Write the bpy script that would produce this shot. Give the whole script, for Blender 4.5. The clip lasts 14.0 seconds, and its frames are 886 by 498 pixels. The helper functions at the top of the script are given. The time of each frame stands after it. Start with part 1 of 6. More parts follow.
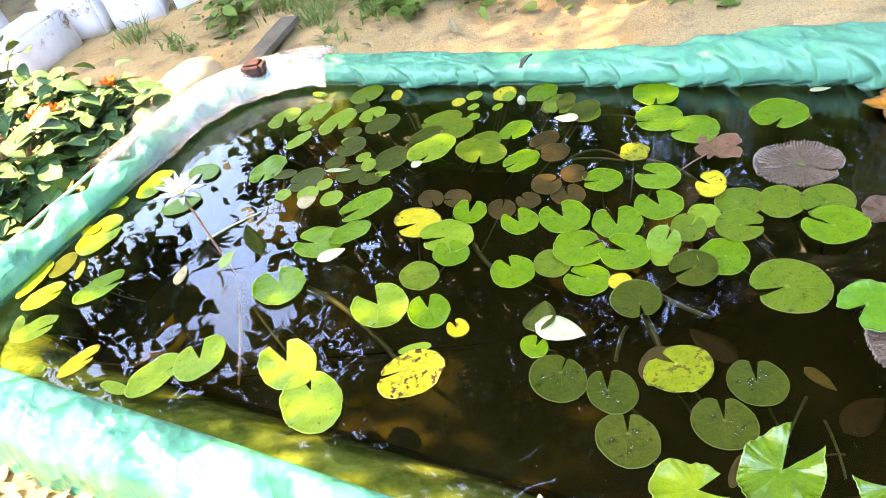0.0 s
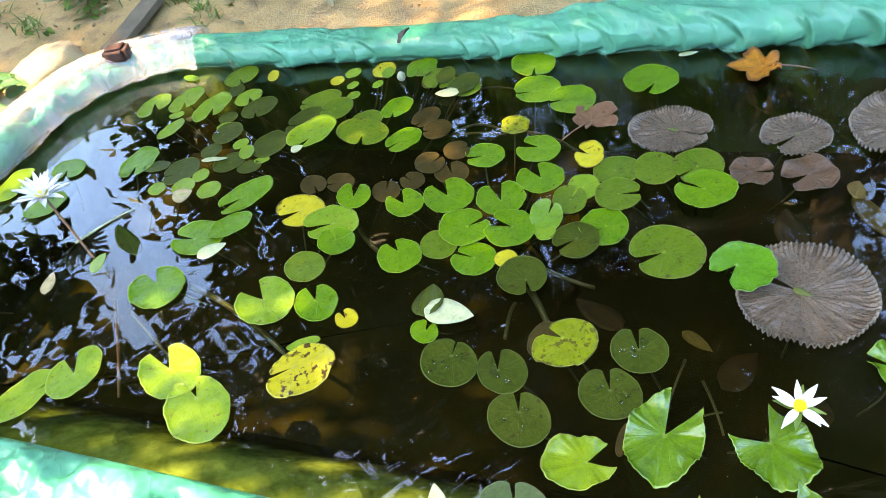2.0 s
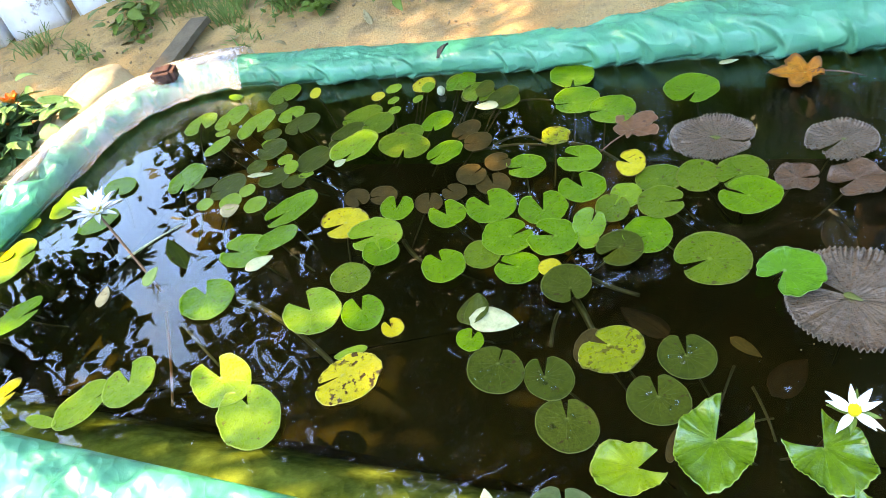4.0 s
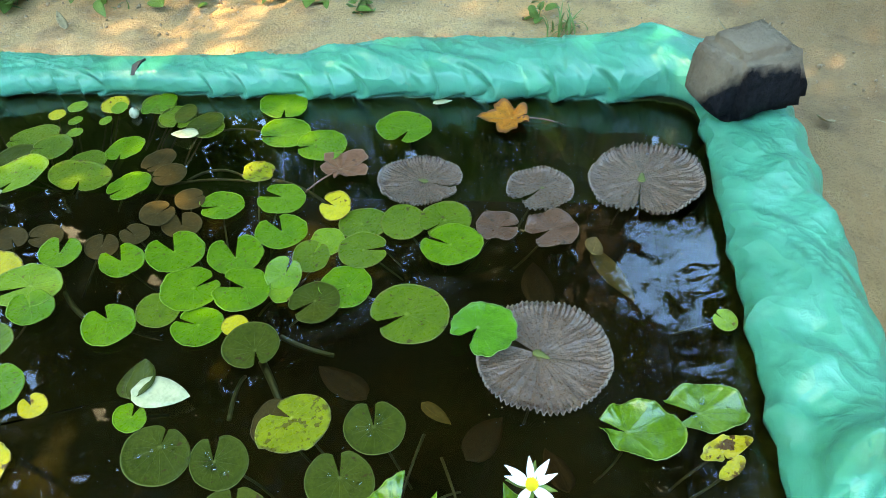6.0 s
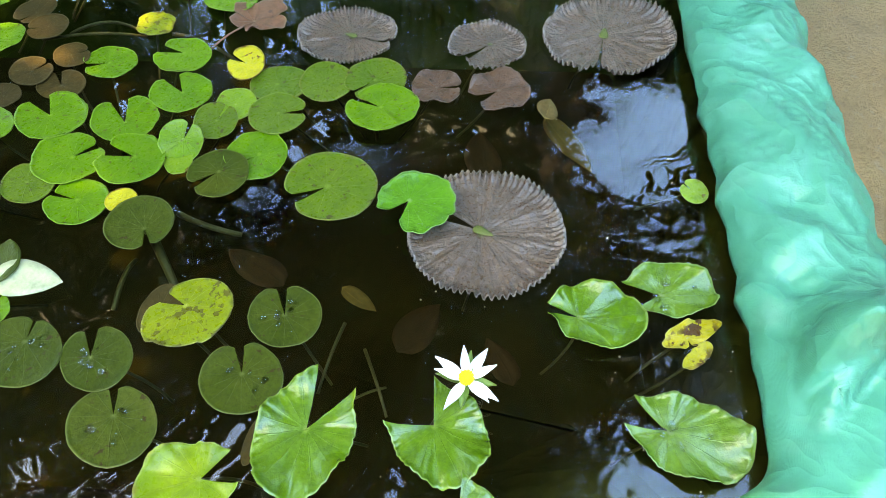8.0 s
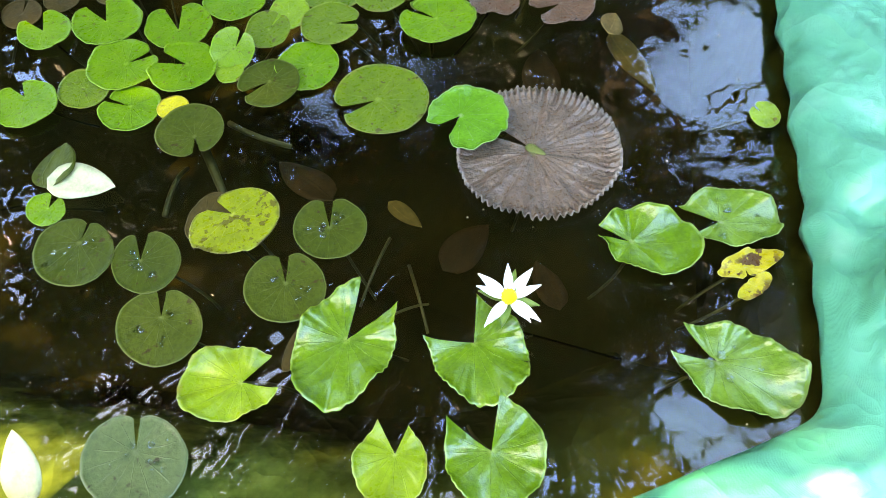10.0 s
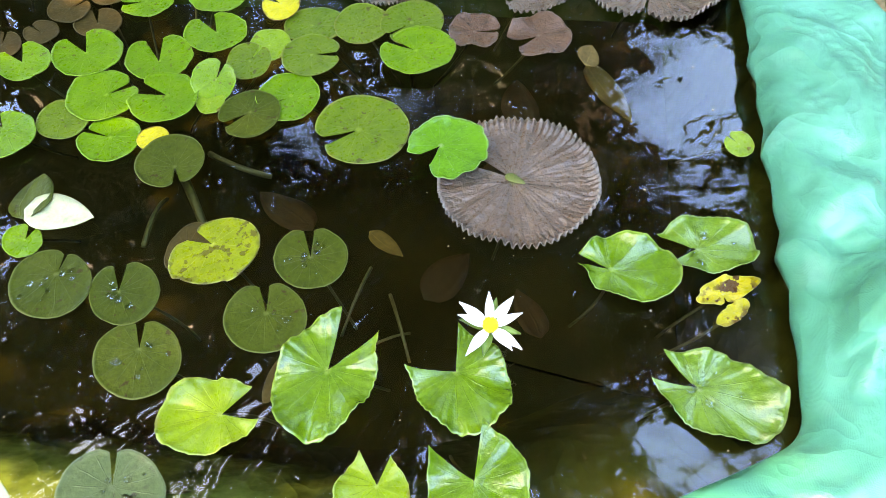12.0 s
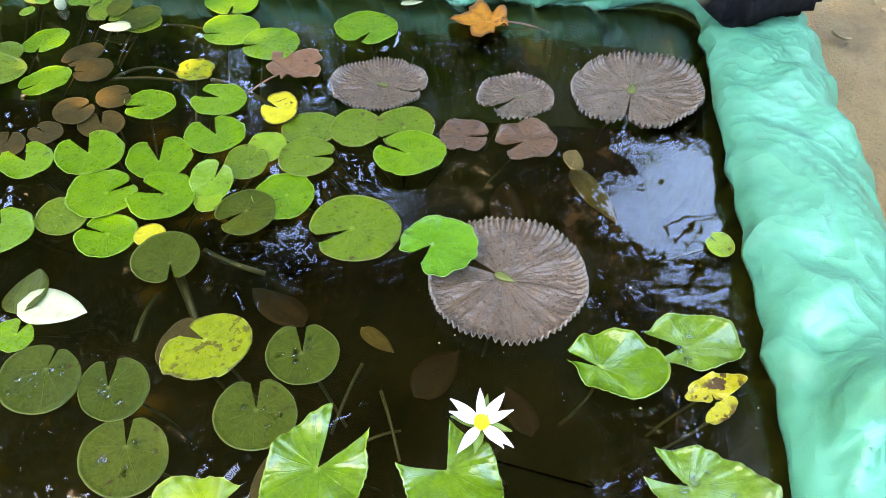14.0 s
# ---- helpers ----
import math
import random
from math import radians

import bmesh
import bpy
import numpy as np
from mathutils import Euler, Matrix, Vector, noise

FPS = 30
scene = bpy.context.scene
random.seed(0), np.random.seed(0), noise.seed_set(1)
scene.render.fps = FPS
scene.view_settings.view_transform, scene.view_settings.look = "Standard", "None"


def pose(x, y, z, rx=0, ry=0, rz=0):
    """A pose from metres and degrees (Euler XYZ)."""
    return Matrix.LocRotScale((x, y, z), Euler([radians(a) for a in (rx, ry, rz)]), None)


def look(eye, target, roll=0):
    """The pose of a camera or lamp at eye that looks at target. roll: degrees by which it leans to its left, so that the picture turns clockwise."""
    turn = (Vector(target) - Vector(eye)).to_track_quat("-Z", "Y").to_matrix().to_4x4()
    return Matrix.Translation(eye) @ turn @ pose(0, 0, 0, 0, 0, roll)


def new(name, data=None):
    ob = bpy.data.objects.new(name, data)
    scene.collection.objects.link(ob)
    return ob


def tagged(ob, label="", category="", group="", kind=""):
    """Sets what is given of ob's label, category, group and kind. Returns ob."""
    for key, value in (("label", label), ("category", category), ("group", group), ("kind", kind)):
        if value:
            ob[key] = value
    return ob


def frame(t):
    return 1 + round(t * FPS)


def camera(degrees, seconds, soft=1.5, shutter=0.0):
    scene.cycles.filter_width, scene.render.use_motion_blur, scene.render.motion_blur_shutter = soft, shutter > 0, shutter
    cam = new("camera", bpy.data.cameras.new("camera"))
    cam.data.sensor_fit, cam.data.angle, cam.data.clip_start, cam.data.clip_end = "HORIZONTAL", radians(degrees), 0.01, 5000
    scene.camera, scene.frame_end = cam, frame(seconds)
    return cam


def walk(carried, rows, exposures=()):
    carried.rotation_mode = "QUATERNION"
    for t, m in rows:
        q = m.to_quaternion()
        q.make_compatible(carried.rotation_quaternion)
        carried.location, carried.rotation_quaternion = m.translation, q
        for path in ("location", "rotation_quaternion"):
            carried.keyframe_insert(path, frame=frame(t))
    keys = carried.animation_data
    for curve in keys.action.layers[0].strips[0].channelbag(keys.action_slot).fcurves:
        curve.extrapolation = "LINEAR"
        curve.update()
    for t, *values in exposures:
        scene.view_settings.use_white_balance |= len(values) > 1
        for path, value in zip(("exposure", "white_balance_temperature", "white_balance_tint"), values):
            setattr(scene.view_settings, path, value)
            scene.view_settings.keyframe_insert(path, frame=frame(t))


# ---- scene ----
cam = camera(61.6, 14.0, soft=0.8)
PATH = [
    (0, (0.001, 0.078, 1.299), (0.039, 1.64, 0.05), -16.7),
    (0.5, (0.026, 0.08, 1.311), (0.11, 1.606, 0.021), -16.7),
    (1, (0.034, 0.088, 1.305), (0.13, 1.585, -0.019), -15.7),
    (1.5, (0.056, 0.099, 1.292), (0.23, 1.554, -0.069), -14.6),
    (2, (0.071, 0.116, 1.296), (0.313, 1.558, -0.068), -15.5),
    (2.2, (0.051, 0.115, 1.304), (0.252, 1.568, -0.056), -18.2),
    (4.3, (0.038, 0.097, 1.302), (0.21, 1.599, -0.008), -18.1),
    (4.5, (0.04, 0.102, 1.285), (0.21, 1.596, -0.033), -18.3),
    (5, (0.109, 0.147, 1.267), (0.372, 1.584, -0.099), -17.7),
    (5.3, (0.177, 0.165, 1.243), (0.58, 1.652, -0.033), -13.6),
    (5.5, (0.21, 0.17, 1.234), (0.77, 1.585, -0.064), -8.3),
    (6, (0.274, 0.201, 1.21), (1.014, 1.467, -0.149), -2.1),
    (6.5, (0.36, 0.244, 1.145), (1.0, 1.408, -0.35), -5.5),
    (7, (0.373, 0.279, 1.077), (1.012, 1.355, -0.482), -2.0),
    (7.2, (0.377, 0.284, 1.055), (1.106, 1.324, -0.491), 1.1),
    (9.3, (0.389, 0.253, 0.978), (1.009, 1.329, -0.59), -1.7),
    (9.5, (0.394, 0.256, 0.974), (0.913, 1.317, -0.64), -4.4),
    (10, (0.402, 0.261, 0.964), (0.906, 1.265, -0.69), -3.4),
    (10.5, (0.398, 0.259, 0.968), (0.915, 1.297, -0.661), -3.8),
    (11, (0.398, 0.259, 0.968), (0.917, 1.291, -0.664), -3.6),
    (11.5, (0.4, 0.26, 0.966), (0.945, 1.283, -0.664), -2.5),
    (12, (0.4, 0.259, 0.966), (0.983, 1.293, -0.644), -1.5),
    (12.5, (0.401, 0.26, 0.966), (0.983, 1.291, -0.646), -1.4),
    (13, (0.397, 0.257, 0.97), (0.976, 1.306, -0.631), -1.7),
    (13.3, (0.379, 0.249, 0.986), (1.037, 1.321, -0.569), -0.3),
    (13.5, (0.388, 0.252, 0.98), (1.077, 1.381, -0.522), 0.5),
    (13.7, (0.403, 0.255, 0.972), (1.095, 1.407, -0.508), 0.1),
    (14, (0.385, 0.25, 0.983), (1.104, 1.436, -0.458), 0.2),
]
walk(cam, [(t, look(eye, target, roll)) for t, eye, target, roll in PATH],
     [(0, 2.58, 15600, 28), (1.0, 2.24, 15000, 23), (2.0, 2.1, 14700, 16), (4.5, 2.16, 15000, 16), (5.5, 2.1, 14600, 11), (6.0, 2.05, 13000, 3), (6.5, 2.0, 11900, -4), (7.0, 2.1, 13400, 5), (9.5, 2.36, 15200, 15), (11.0, 2.54, 15800, 22), (14.0, 2.52, 15800, 23)])

# ---- world, sun ----
SUN = Vector((-0.42, 0.16, 0.9)).normalized()
world = bpy.data.worlds.new("sky")
scene.world = world
world.use_nodes = True
nt = world.node_tree
sky = nt.nodes.new("ShaderNodeTexSky")
sky.sky_type, sky.sun_disc = "NISHITA", False
sky.dust_density = 2.0
sky.sun_elevation = math.asin(SUN.z)
sky.sun_rotation = math.atan2(SUN.x, SUN.y)
nt.nodes["Background"].inputs["Strength"].default_value = 0.15
where = nt.nodes.new("ShaderNodeTexCoord")
clouds = nt.nodes.new("ShaderNodeTexNoise")
clouds.inputs["Scale"].default_value, clouds.inputs["Detail"].default_value = 2.6, 6.0
nt.links.new(where.outputs["Generated"], clouds.inputs["Vector"])
cover = nt.nodes.new("ShaderNodeMapRange")
for i, v in ((1, 0.40), (2, 0.66), (3, 0.60), (4, 1.0)):
    cover.inputs[i].default_value = v
nt.links.new(clouds.outputs[0], cover.inputs[0])
hazy = nt.nodes.new("ShaderNodeMix")
hazy.data_type = "RGBA"
nt.links.new(cover.outputs[0], hazy.inputs[0])
toward = nt.nodes.new("ShaderNodeVectorMath")
toward.operation = "DOT_PRODUCT"
toward.inputs[1].default_value = SUN
nt.links.new(where.outputs["Generated"], toward.inputs[0])
glare = nt.nodes.new("ShaderNodeMapRange")
for i, v in ((1, 0.82), (2, 0.98), (3, 0.0), (4, 1.0)):
    glare.inputs[i].default_value = v
nt.links.new(toward.outputs["Value"], glare.inputs[0])
haze = nt.nodes.new("ShaderNodeMix")
haze.data_type = "RGBA"
nt.links.new(glare.outputs[0], haze.inputs[0])
haze.inputs[6].default_value = (4.1, 11.2, 29.0, 1)  # thin haze away from the sun
haze.inputs[7].default_value = (15.0, 21.0, 27.0, 1)  # whiter towards it
nt.links.new(haze.outputs[2], hazy.inputs[7])
nt.links.new(sky.outputs[0], hazy.inputs[6])
nt.links.new(hazy.outputs[2], nt.nodes["Background"].inputs["Color"])
sun_data = bpy.data.lights.new("sun", "SUN")
sun_data.energy, sun_data.angle, sun_data.color = 5.6, radians(0.6), (1.0, 0.95, 0.86)
sun = new("sun", sun_data)
sun.matrix_world = look(SUN * 30, (0, 0, 0))

# ---- materials ----
class Nodes:
    """A small builder for node materials."""

    def __init__(self, name):
        self.mat = bpy.data.materials.new(name)
        self.mat.use_nodes = True
        self.tree = self.mat.node_tree
        self.shader = self.tree.nodes["Principled BSDF"]
        self.out = self.tree.nodes["Material Output"]

    def node(self, kind, **sockets):
        n = self.tree.nodes.new("ShaderNode" + kind)
        for key, value in sockets.items():
            self.put(n.inputs[key.replace("_", " ")], value)
        return n

    def put(self, socket, value):
        if isinstance(value, bpy.types.NodeSocket):
            self.tree.links.new(value, socket)
        else:
            socket.default_value = value

    def math(self, op, a, b=0.0, c=0.0, clamp=False):
        n = self.tree.nodes.new("ShaderNodeMath")
        n.operation, n.use_clamp = op, clamp
        for i, v in enumerate((a, b, c)):
            self.put(n.inputs[i], v)
        return n.outputs[0]

    def mix(self, fac, a, b):
        n = self.tree.nodes.new("ShaderNodeMix")
        n.data_type = "RGBA"
        self.put(n.inputs[0], fac)
        self.put(n.inputs[6], (*a, 1) if isinstance(a, tuple) else a)
        self.put(n.inputs[7], (*b, 1) if isinstance(b, tuple) else b)
        return n.outputs[2]

    def noise(self, where, scale, detail=4.0, rough=0.55):
        n = self.node("TexNoise", Vector=where, Scale=scale, Detail=detail, Roughness=rough)
        return n.outputs[0]

    def ramp(self, value, lo, hi):
        n = self.node("MapRange", Value=value)
        for i, v in ((1, lo), (2, hi), (3, 0.0), (4, 1.0)):
            n.inputs[i].default_value = v
        n.clamp = True
        return n.outputs[0]

    def bump(self, height, strength, distance):
        n = self.node("Bump", Height=height, Strength=strength, Distance=distance)
        return n.outputs[0]

    def finish(self, colour, rough=0.6, normal=None, **more):
        s = self.shader
        self.put(s.inputs["Base Color"], (*colour, 1) if isinstance(colour, tuple) else colour)
        self.put(s.inputs["Roughness"], rough)
        if normal is not None:
            self.put(s.inputs["Normal"], normal)
        for key, value in more.items():
            self.put(s.inputs[key.replace("_", " ")], value)
        return self.mat


def place(n, kind="Object"):
    return n.node("TexCoord").outputs[kind]


def two_tone(name, a, b, scale, rough=0.7, bump=0.3, fine=40.0, **more):
    """Two colours mottled at two scales, with fine relief."""
    n = Nodes(name)
    p = place(n)
    coarse, grain = n.noise(p, scale), n.noise(p, scale * fine / 5, 6)
    f = n.math("ADD", n.math("MULTIPLY", n.ramp(coarse, 0.35, 0.65), 0.7), n.math("MULTIPLY", n.ramp(grain, 0.3, 0.7), 0.3))
    return n.finish(n.mix(f, a, b), rough, n.bump(grain, bump, 0.01), **more)


def leaf_material(name, a, b, vein, hub_colour=None, edge=None, spots=None, rough=0.27, veins=14.0, gloss=0.38, crinkle=0.0, spot_size=60.0, spot_cut=0.3, edge_from=0.8):
    """A floating leaf: mottled blade, pale radial veins, browned margin and spots. UV: turn round the stalk, distance from it."""
    n = Nodes(name)
    p = place(n)
    sep = n.node("SeparateXYZ", Vector=place(n, "UV"))
    turn, out = sep.outputs[0], sep.outputs[1]
    own = n.node("ObjectInfo").outputs["Random"]
    shift = n.node("VectorMath", Vector=p)
    shift.inputs[1].default_value = (1, 1, 1)
    n.put(shift.inputs[1], n.node("CombineXYZ", X=n.math("MULTIPLY", own, 30.0), Y=n.math("MULTIPLY", own, 17.0)).outputs[0])
    q = shift.outputs[0]
    coarse, grain = n.noise(q, 16.0, 3), n.noise(q, 160.0, 5)
    f = n.math("ADD", n.math("MULTIPLY", n.ramp(coarse, 0.3, 0.7), 0.6), n.math("MULTIPLY", own, 0.4))
    colour = n.mix(f, a, b)
    wave = n.math("ABSOLUTE", n.math("SINE", n.math("MULTIPLY", n.math("ADD", turn, n.math("MULTIPLY", coarse, 0.03)), math.pi * veins)))
    line = n.math("MULTIPLY", n.ramp(wave, 0.16, 0.02), n.ramp(out, 1.0, 0.25))
    hub = n.ramp(out, 0.09, 0.02)
    line = n.math("MULTIPLY", line, 0.4)
    colour = n.mix(line, colour, vein)
    colour = n.mix(hub, colour, hub_colour or vein)
    colour = n.mix(n.math("MULTIPLY", n.ramp(n.noise(q, 38.0, 5, 0.65), 0.46, 0.66), 0.45), colour, (a[0] * 0.5, a[1] * 0.62, a[2] * 0.6))
    colour = n.mix(n.math("MULTIPLY", n.ramp(grain, 0.45, 0.7), 0.3), colour, tuple(x * 0.5 for x in a))
    # pale margin, partly painted in for light caught by the upturned edge
    colour = n.mix(n.math("MULTIPLY", n.ramp(out, 0.965, 0.985), 0.5), colour, tuple(min(0.6, 1.25 * x) for x in vein))
    if edge:
        e = n.ramp(n.math("ADD", out, n.math("MULTIPLY", n.math("SUBTRACT", n.noise(q, 30.0, 4), 0.5), 0.5)), edge_from, edge_from + 0.12)
        colour = n.mix(e, colour, edge)
    if spots:
        s = n.math("MULTIPLY", n.ramp(n.noise(q, spot_size, 3, 0.6), 0.72 - spot_cut * 0.35, 0.76 - spot_cut * 0.35), n.ramp(n.noise(q, 14.0, 2), 0.44, 0.54))
        colour = n.mix(s, colour, spots)
    height = n.math("ADD", n.math("MULTIPLY", line, 0.6), n.math("MULTIPLY", grain, 0.35))
    if crinkle:
        height = n.math("ADD", height, n.math("MULTIPLY", n.noise(q, 55.0, 3, 0.6), 3.5 * crinkle))
    m = n.finish(colour, n.math("ADD", rough - 0.08, n.math("MULTIPLY", grain, 0.2)), n.bump(height, 0.8, 0.003), Specular_IOR_Level=gloss)
    thin = n.node("BsdfTranslucent", Color=colour)
    blend = n.node("MixShader", Fac=0.22)
    n.tree.links.new(n.shader.outputs[0], blend.inputs[1])
    n.tree.links.new(thin.outputs[0], blend.inputs[2])
    n.tree.links.new(blend.outputs[0], n.out.inputs[0])
    return m


PAD = {
    "lime": leaf_material("lime_leaf", (0.14, 0.27, 0.014), (0.20, 0.32, 0.028), (0.286, 0.374, 0.095), spots=(0.136, 0.109, 0.02)),
    "bright": leaf_material("green_leaf", (0.058, 0.185, 0.005), (0.125, 0.262, 0.009), (0.19, 0.33, 0.05), spots=(0.082, 0.082, 0.014), spot_size=90.0),
    "green": leaf_material("mid_green_leaf", (0.070, 0.145, 0.008), (0.125, 0.195, 0.013), (0.184, 0.258, 0.054), edge=(0.15, 0.163, 0.027), spots=(0.068, 0.061, 0.014), edge_from=0.93),
    "olive": leaf_material("olive_leaf", (0.034, 0.056, 0.004), (0.066, 0.084, 0.008), (0.11, 0.135, 0.035), spots=(0.045, 0.030, 0.008), rough=0.36, gloss=0.22, crinkle=0.25),
    "brownpad": leaf_material("bronze_leaf", (0.044, 0.029, 0.006), (0.084, 0.050, 0.012), (0.085, 0.068, 0.03), rough=0.5, gloss=0.15),
    "grey": leaf_material("bronze_grey_leaf", (0.115, 0.063, 0.038), (0.205, 0.122, 0.078), (0.26, 0.20, 0.15), hub_colour=(0.136, 0.177, 0.027), rough=0.27, veins=26.0, gloss=0.75, crinkle=0.9),
    "yellow": leaf_material("yellow_leaf", (0.56, 0.40, 0.015), (0.60, 0.50, 0.045), (0.476, 0.422, 0.136), edge=(0.109, 0.034, 0.007), spots=(0.15, 0.061, 0.01), edge_from=0.92),
    "spotted": leaf_material("yellow_brown_leaf", (0.56, 0.42, 0.02), (0.52, 0.42, 0.03), (0.442, 0.394, 0.136), edge=(0.068, 0.024, 0.007), spots=(0.082, 0.034, 0.007), spot_size=60.0, spot_cut=0.55, edge_from=1.02),
    "holed": leaf_material("yellow_green_leaf", (0.17, 0.215, 0.010), (0.27, 0.285, 0.016), (0.374, 0.374, 0.082), edge=(0.054, 0.041, 0.014), spots=(0.10, 0.085, 0.010), spot_cut=0.5, edge_from=0.93),
}
PAD["heart"] = leaf_material("glossy_green_leaf", (0.062, 0.175, 0.004), (0.110, 0.235, 0.008), (0.20, 0.32, 0.05), rough=0.18, gloss=0.9, crinkle=0.2)
PAD["drop"] = leaf_material("pale_glossy_leaf", (0.085, 0.20, 0.012), (0.13, 0.25, 0.025), (0.20, 0.30, 0.09), rough=0.2, gloss=0.8, crinkle=0.15)
PAD["sage"] = leaf_material("sage_leaf", (0.062, 0.105, 0.034), (0.095, 0.14, 0.05), (0.13, 0.17, 0.08), spots=(0.035, 0.03, 0.012), rough=0.3, gloss=0.5, crinkle=0.1)
PAD["russet"] = leaf_material("russet_leaf", (0.12, 0.052, 0.026), (0.20, 0.092, 0.05), (0.20, 0.125, 0.085), spots=(0.05, 0.025, 0.012), rough=0.28, gloss=0.6, crinkle=0.5)
PAD["lobed"] = leaf_material("vivid_green_leaf", (0.048, 0.224, 0.01), (0.068, 0.272, 0.014), (0.204, 0.34, 0.109), rough=0.22, gloss=0.55, crinkle=0.3)
PAD["limeheart"] = leaf_material("lime_heart_leaf", (0.14, 0.245, 0.010), (0.19, 0.295, 0.018), (0.29, 0.37, 0.09), edge=(0.204, 0.17, 0.027), edge_from=0.97)

STALK = two_tone("stalk", (0.035, 0.036, 0.012), (0.085, 0.075, 0.024), 12, 0.5)
RED_STALK = two_tone("red_stalk", (0.16, 0.06, 0.03), (0.22, 0.10, 0.05), 12, 0.5)
PETAL = two_tone("petal", (0.78, 0.78, 0.76), (0.86, 0.86, 0.85), 30, 0.5, 0.15)
STAMEN = two_tone("stamen", (0.85, 0.62, 0.02), (0.90, 0.72, 0.05), 60, 0.6)
BOSS = two_tone("leaf_boss", (0.075, 0.10, 0.012), (0.12, 0.13, 0.02), 40, 0.5)
SEPAL = two_tone("sepal", (0.10, 0.20, 0.03), (0.16, 0.24, 0.05), 30, 0.45)
DRY = leaf_material("dry_leaf", (0.52, 0.13, 0.01), (0.60, 0.20, 0.015), (0.6, 0.3, 0.06), edge=(0.25, 0.08, 0.02), spots=(0.18, 0.06, 0.02), rough=0.6, veins=5.0)
BROWN_DRY = leaf_material("brown_dry_leaf", (0.22, 0.085, 0.04), (0.30, 0.13, 0.07), (0.34, 0.2, 0.12), spots=(0.12, 0.05, 0.03), rough=0.45, veins=5.0)
PALE = leaf_material("pale_fallen_leaf", (0.50, 0.50, 0.27), (0.56, 0.56, 0.34), (0.50, 0.51, 0.32), rough=0.5, veins=2.0)
LITTER = leaf_material("litter_leaf", (0.38, 0.26, 0.13), (0.52, 0.40, 0.22), (0.5, 0.4, 0.25), spots=(0.2, 0.12, 0.06), rough=0.75, veins=3.0)
MUD_LEAF = leaf_material("sunken_leaf", (0.045, 0.021, 0.006), (0.08, 0.036, 0.009), (0.06, 0.035, 0.012), spots=(0.05, 0.025, 0.01), rough=0.8, veins=6.0)
PAD["rotten"] = leaf_material("rotten_yellow_leaf", (0.50, 0.36, 0.02), (0.42, 0.38, 0.03), (0.44, 0.39, 0.13), spots=(0.09, 0.035, 0.008), spot_size=45.0, spot_cut=0.6)
AMBER = leaf_material("amber_sunken_leaf", (0.13, 0.070, 0.014), (0.22, 0.125, 0.03), (0.34, 0.2, 0.05), spots=(0.16, 0.07, 0.02), rough=0.7, veins=6.0)
WEED_LEAF = leaf_material("weed_leaf", (0.10, 0.20, 0.03), (0.17, 0.29, 0.05), (0.22, 0.32, 0.1), rough=0.4, veins=3.0)
SHRUB_LEAF = leaf_material("shrub_leaf", (0.055, 0.16, 0.055), (0.10, 0.25, 0.095), (0.16, 0.30, 0.13), rough=0.35, veins=3.0)
TREE_LEAF = two_tone("tree_leaf", (0.035, 0.07, 0.018), (0.06, 0.11, 0.03), 2, 0.5)
BARK = two_tone("bark", (0.09, 0.065, 0.045), (0.17, 0.13, 0.09), 6, 0.9, 0.8)
GRASS = two_tone("grass", (0.08, 0.16, 0.03), (0.17, 0.27, 0.06), 8, 0.6)
STONE_DUSTY = two_tone("dusty_stone", (0.26, 0.17, 0.095), (0.40, 0.28, 0.17), 9, 0.9, 0.6)
ORANGE = two_tone("orange_petal", (0.75, 0.16, 0.02), (0.85, 0.22, 0.03), 30, 0.6)


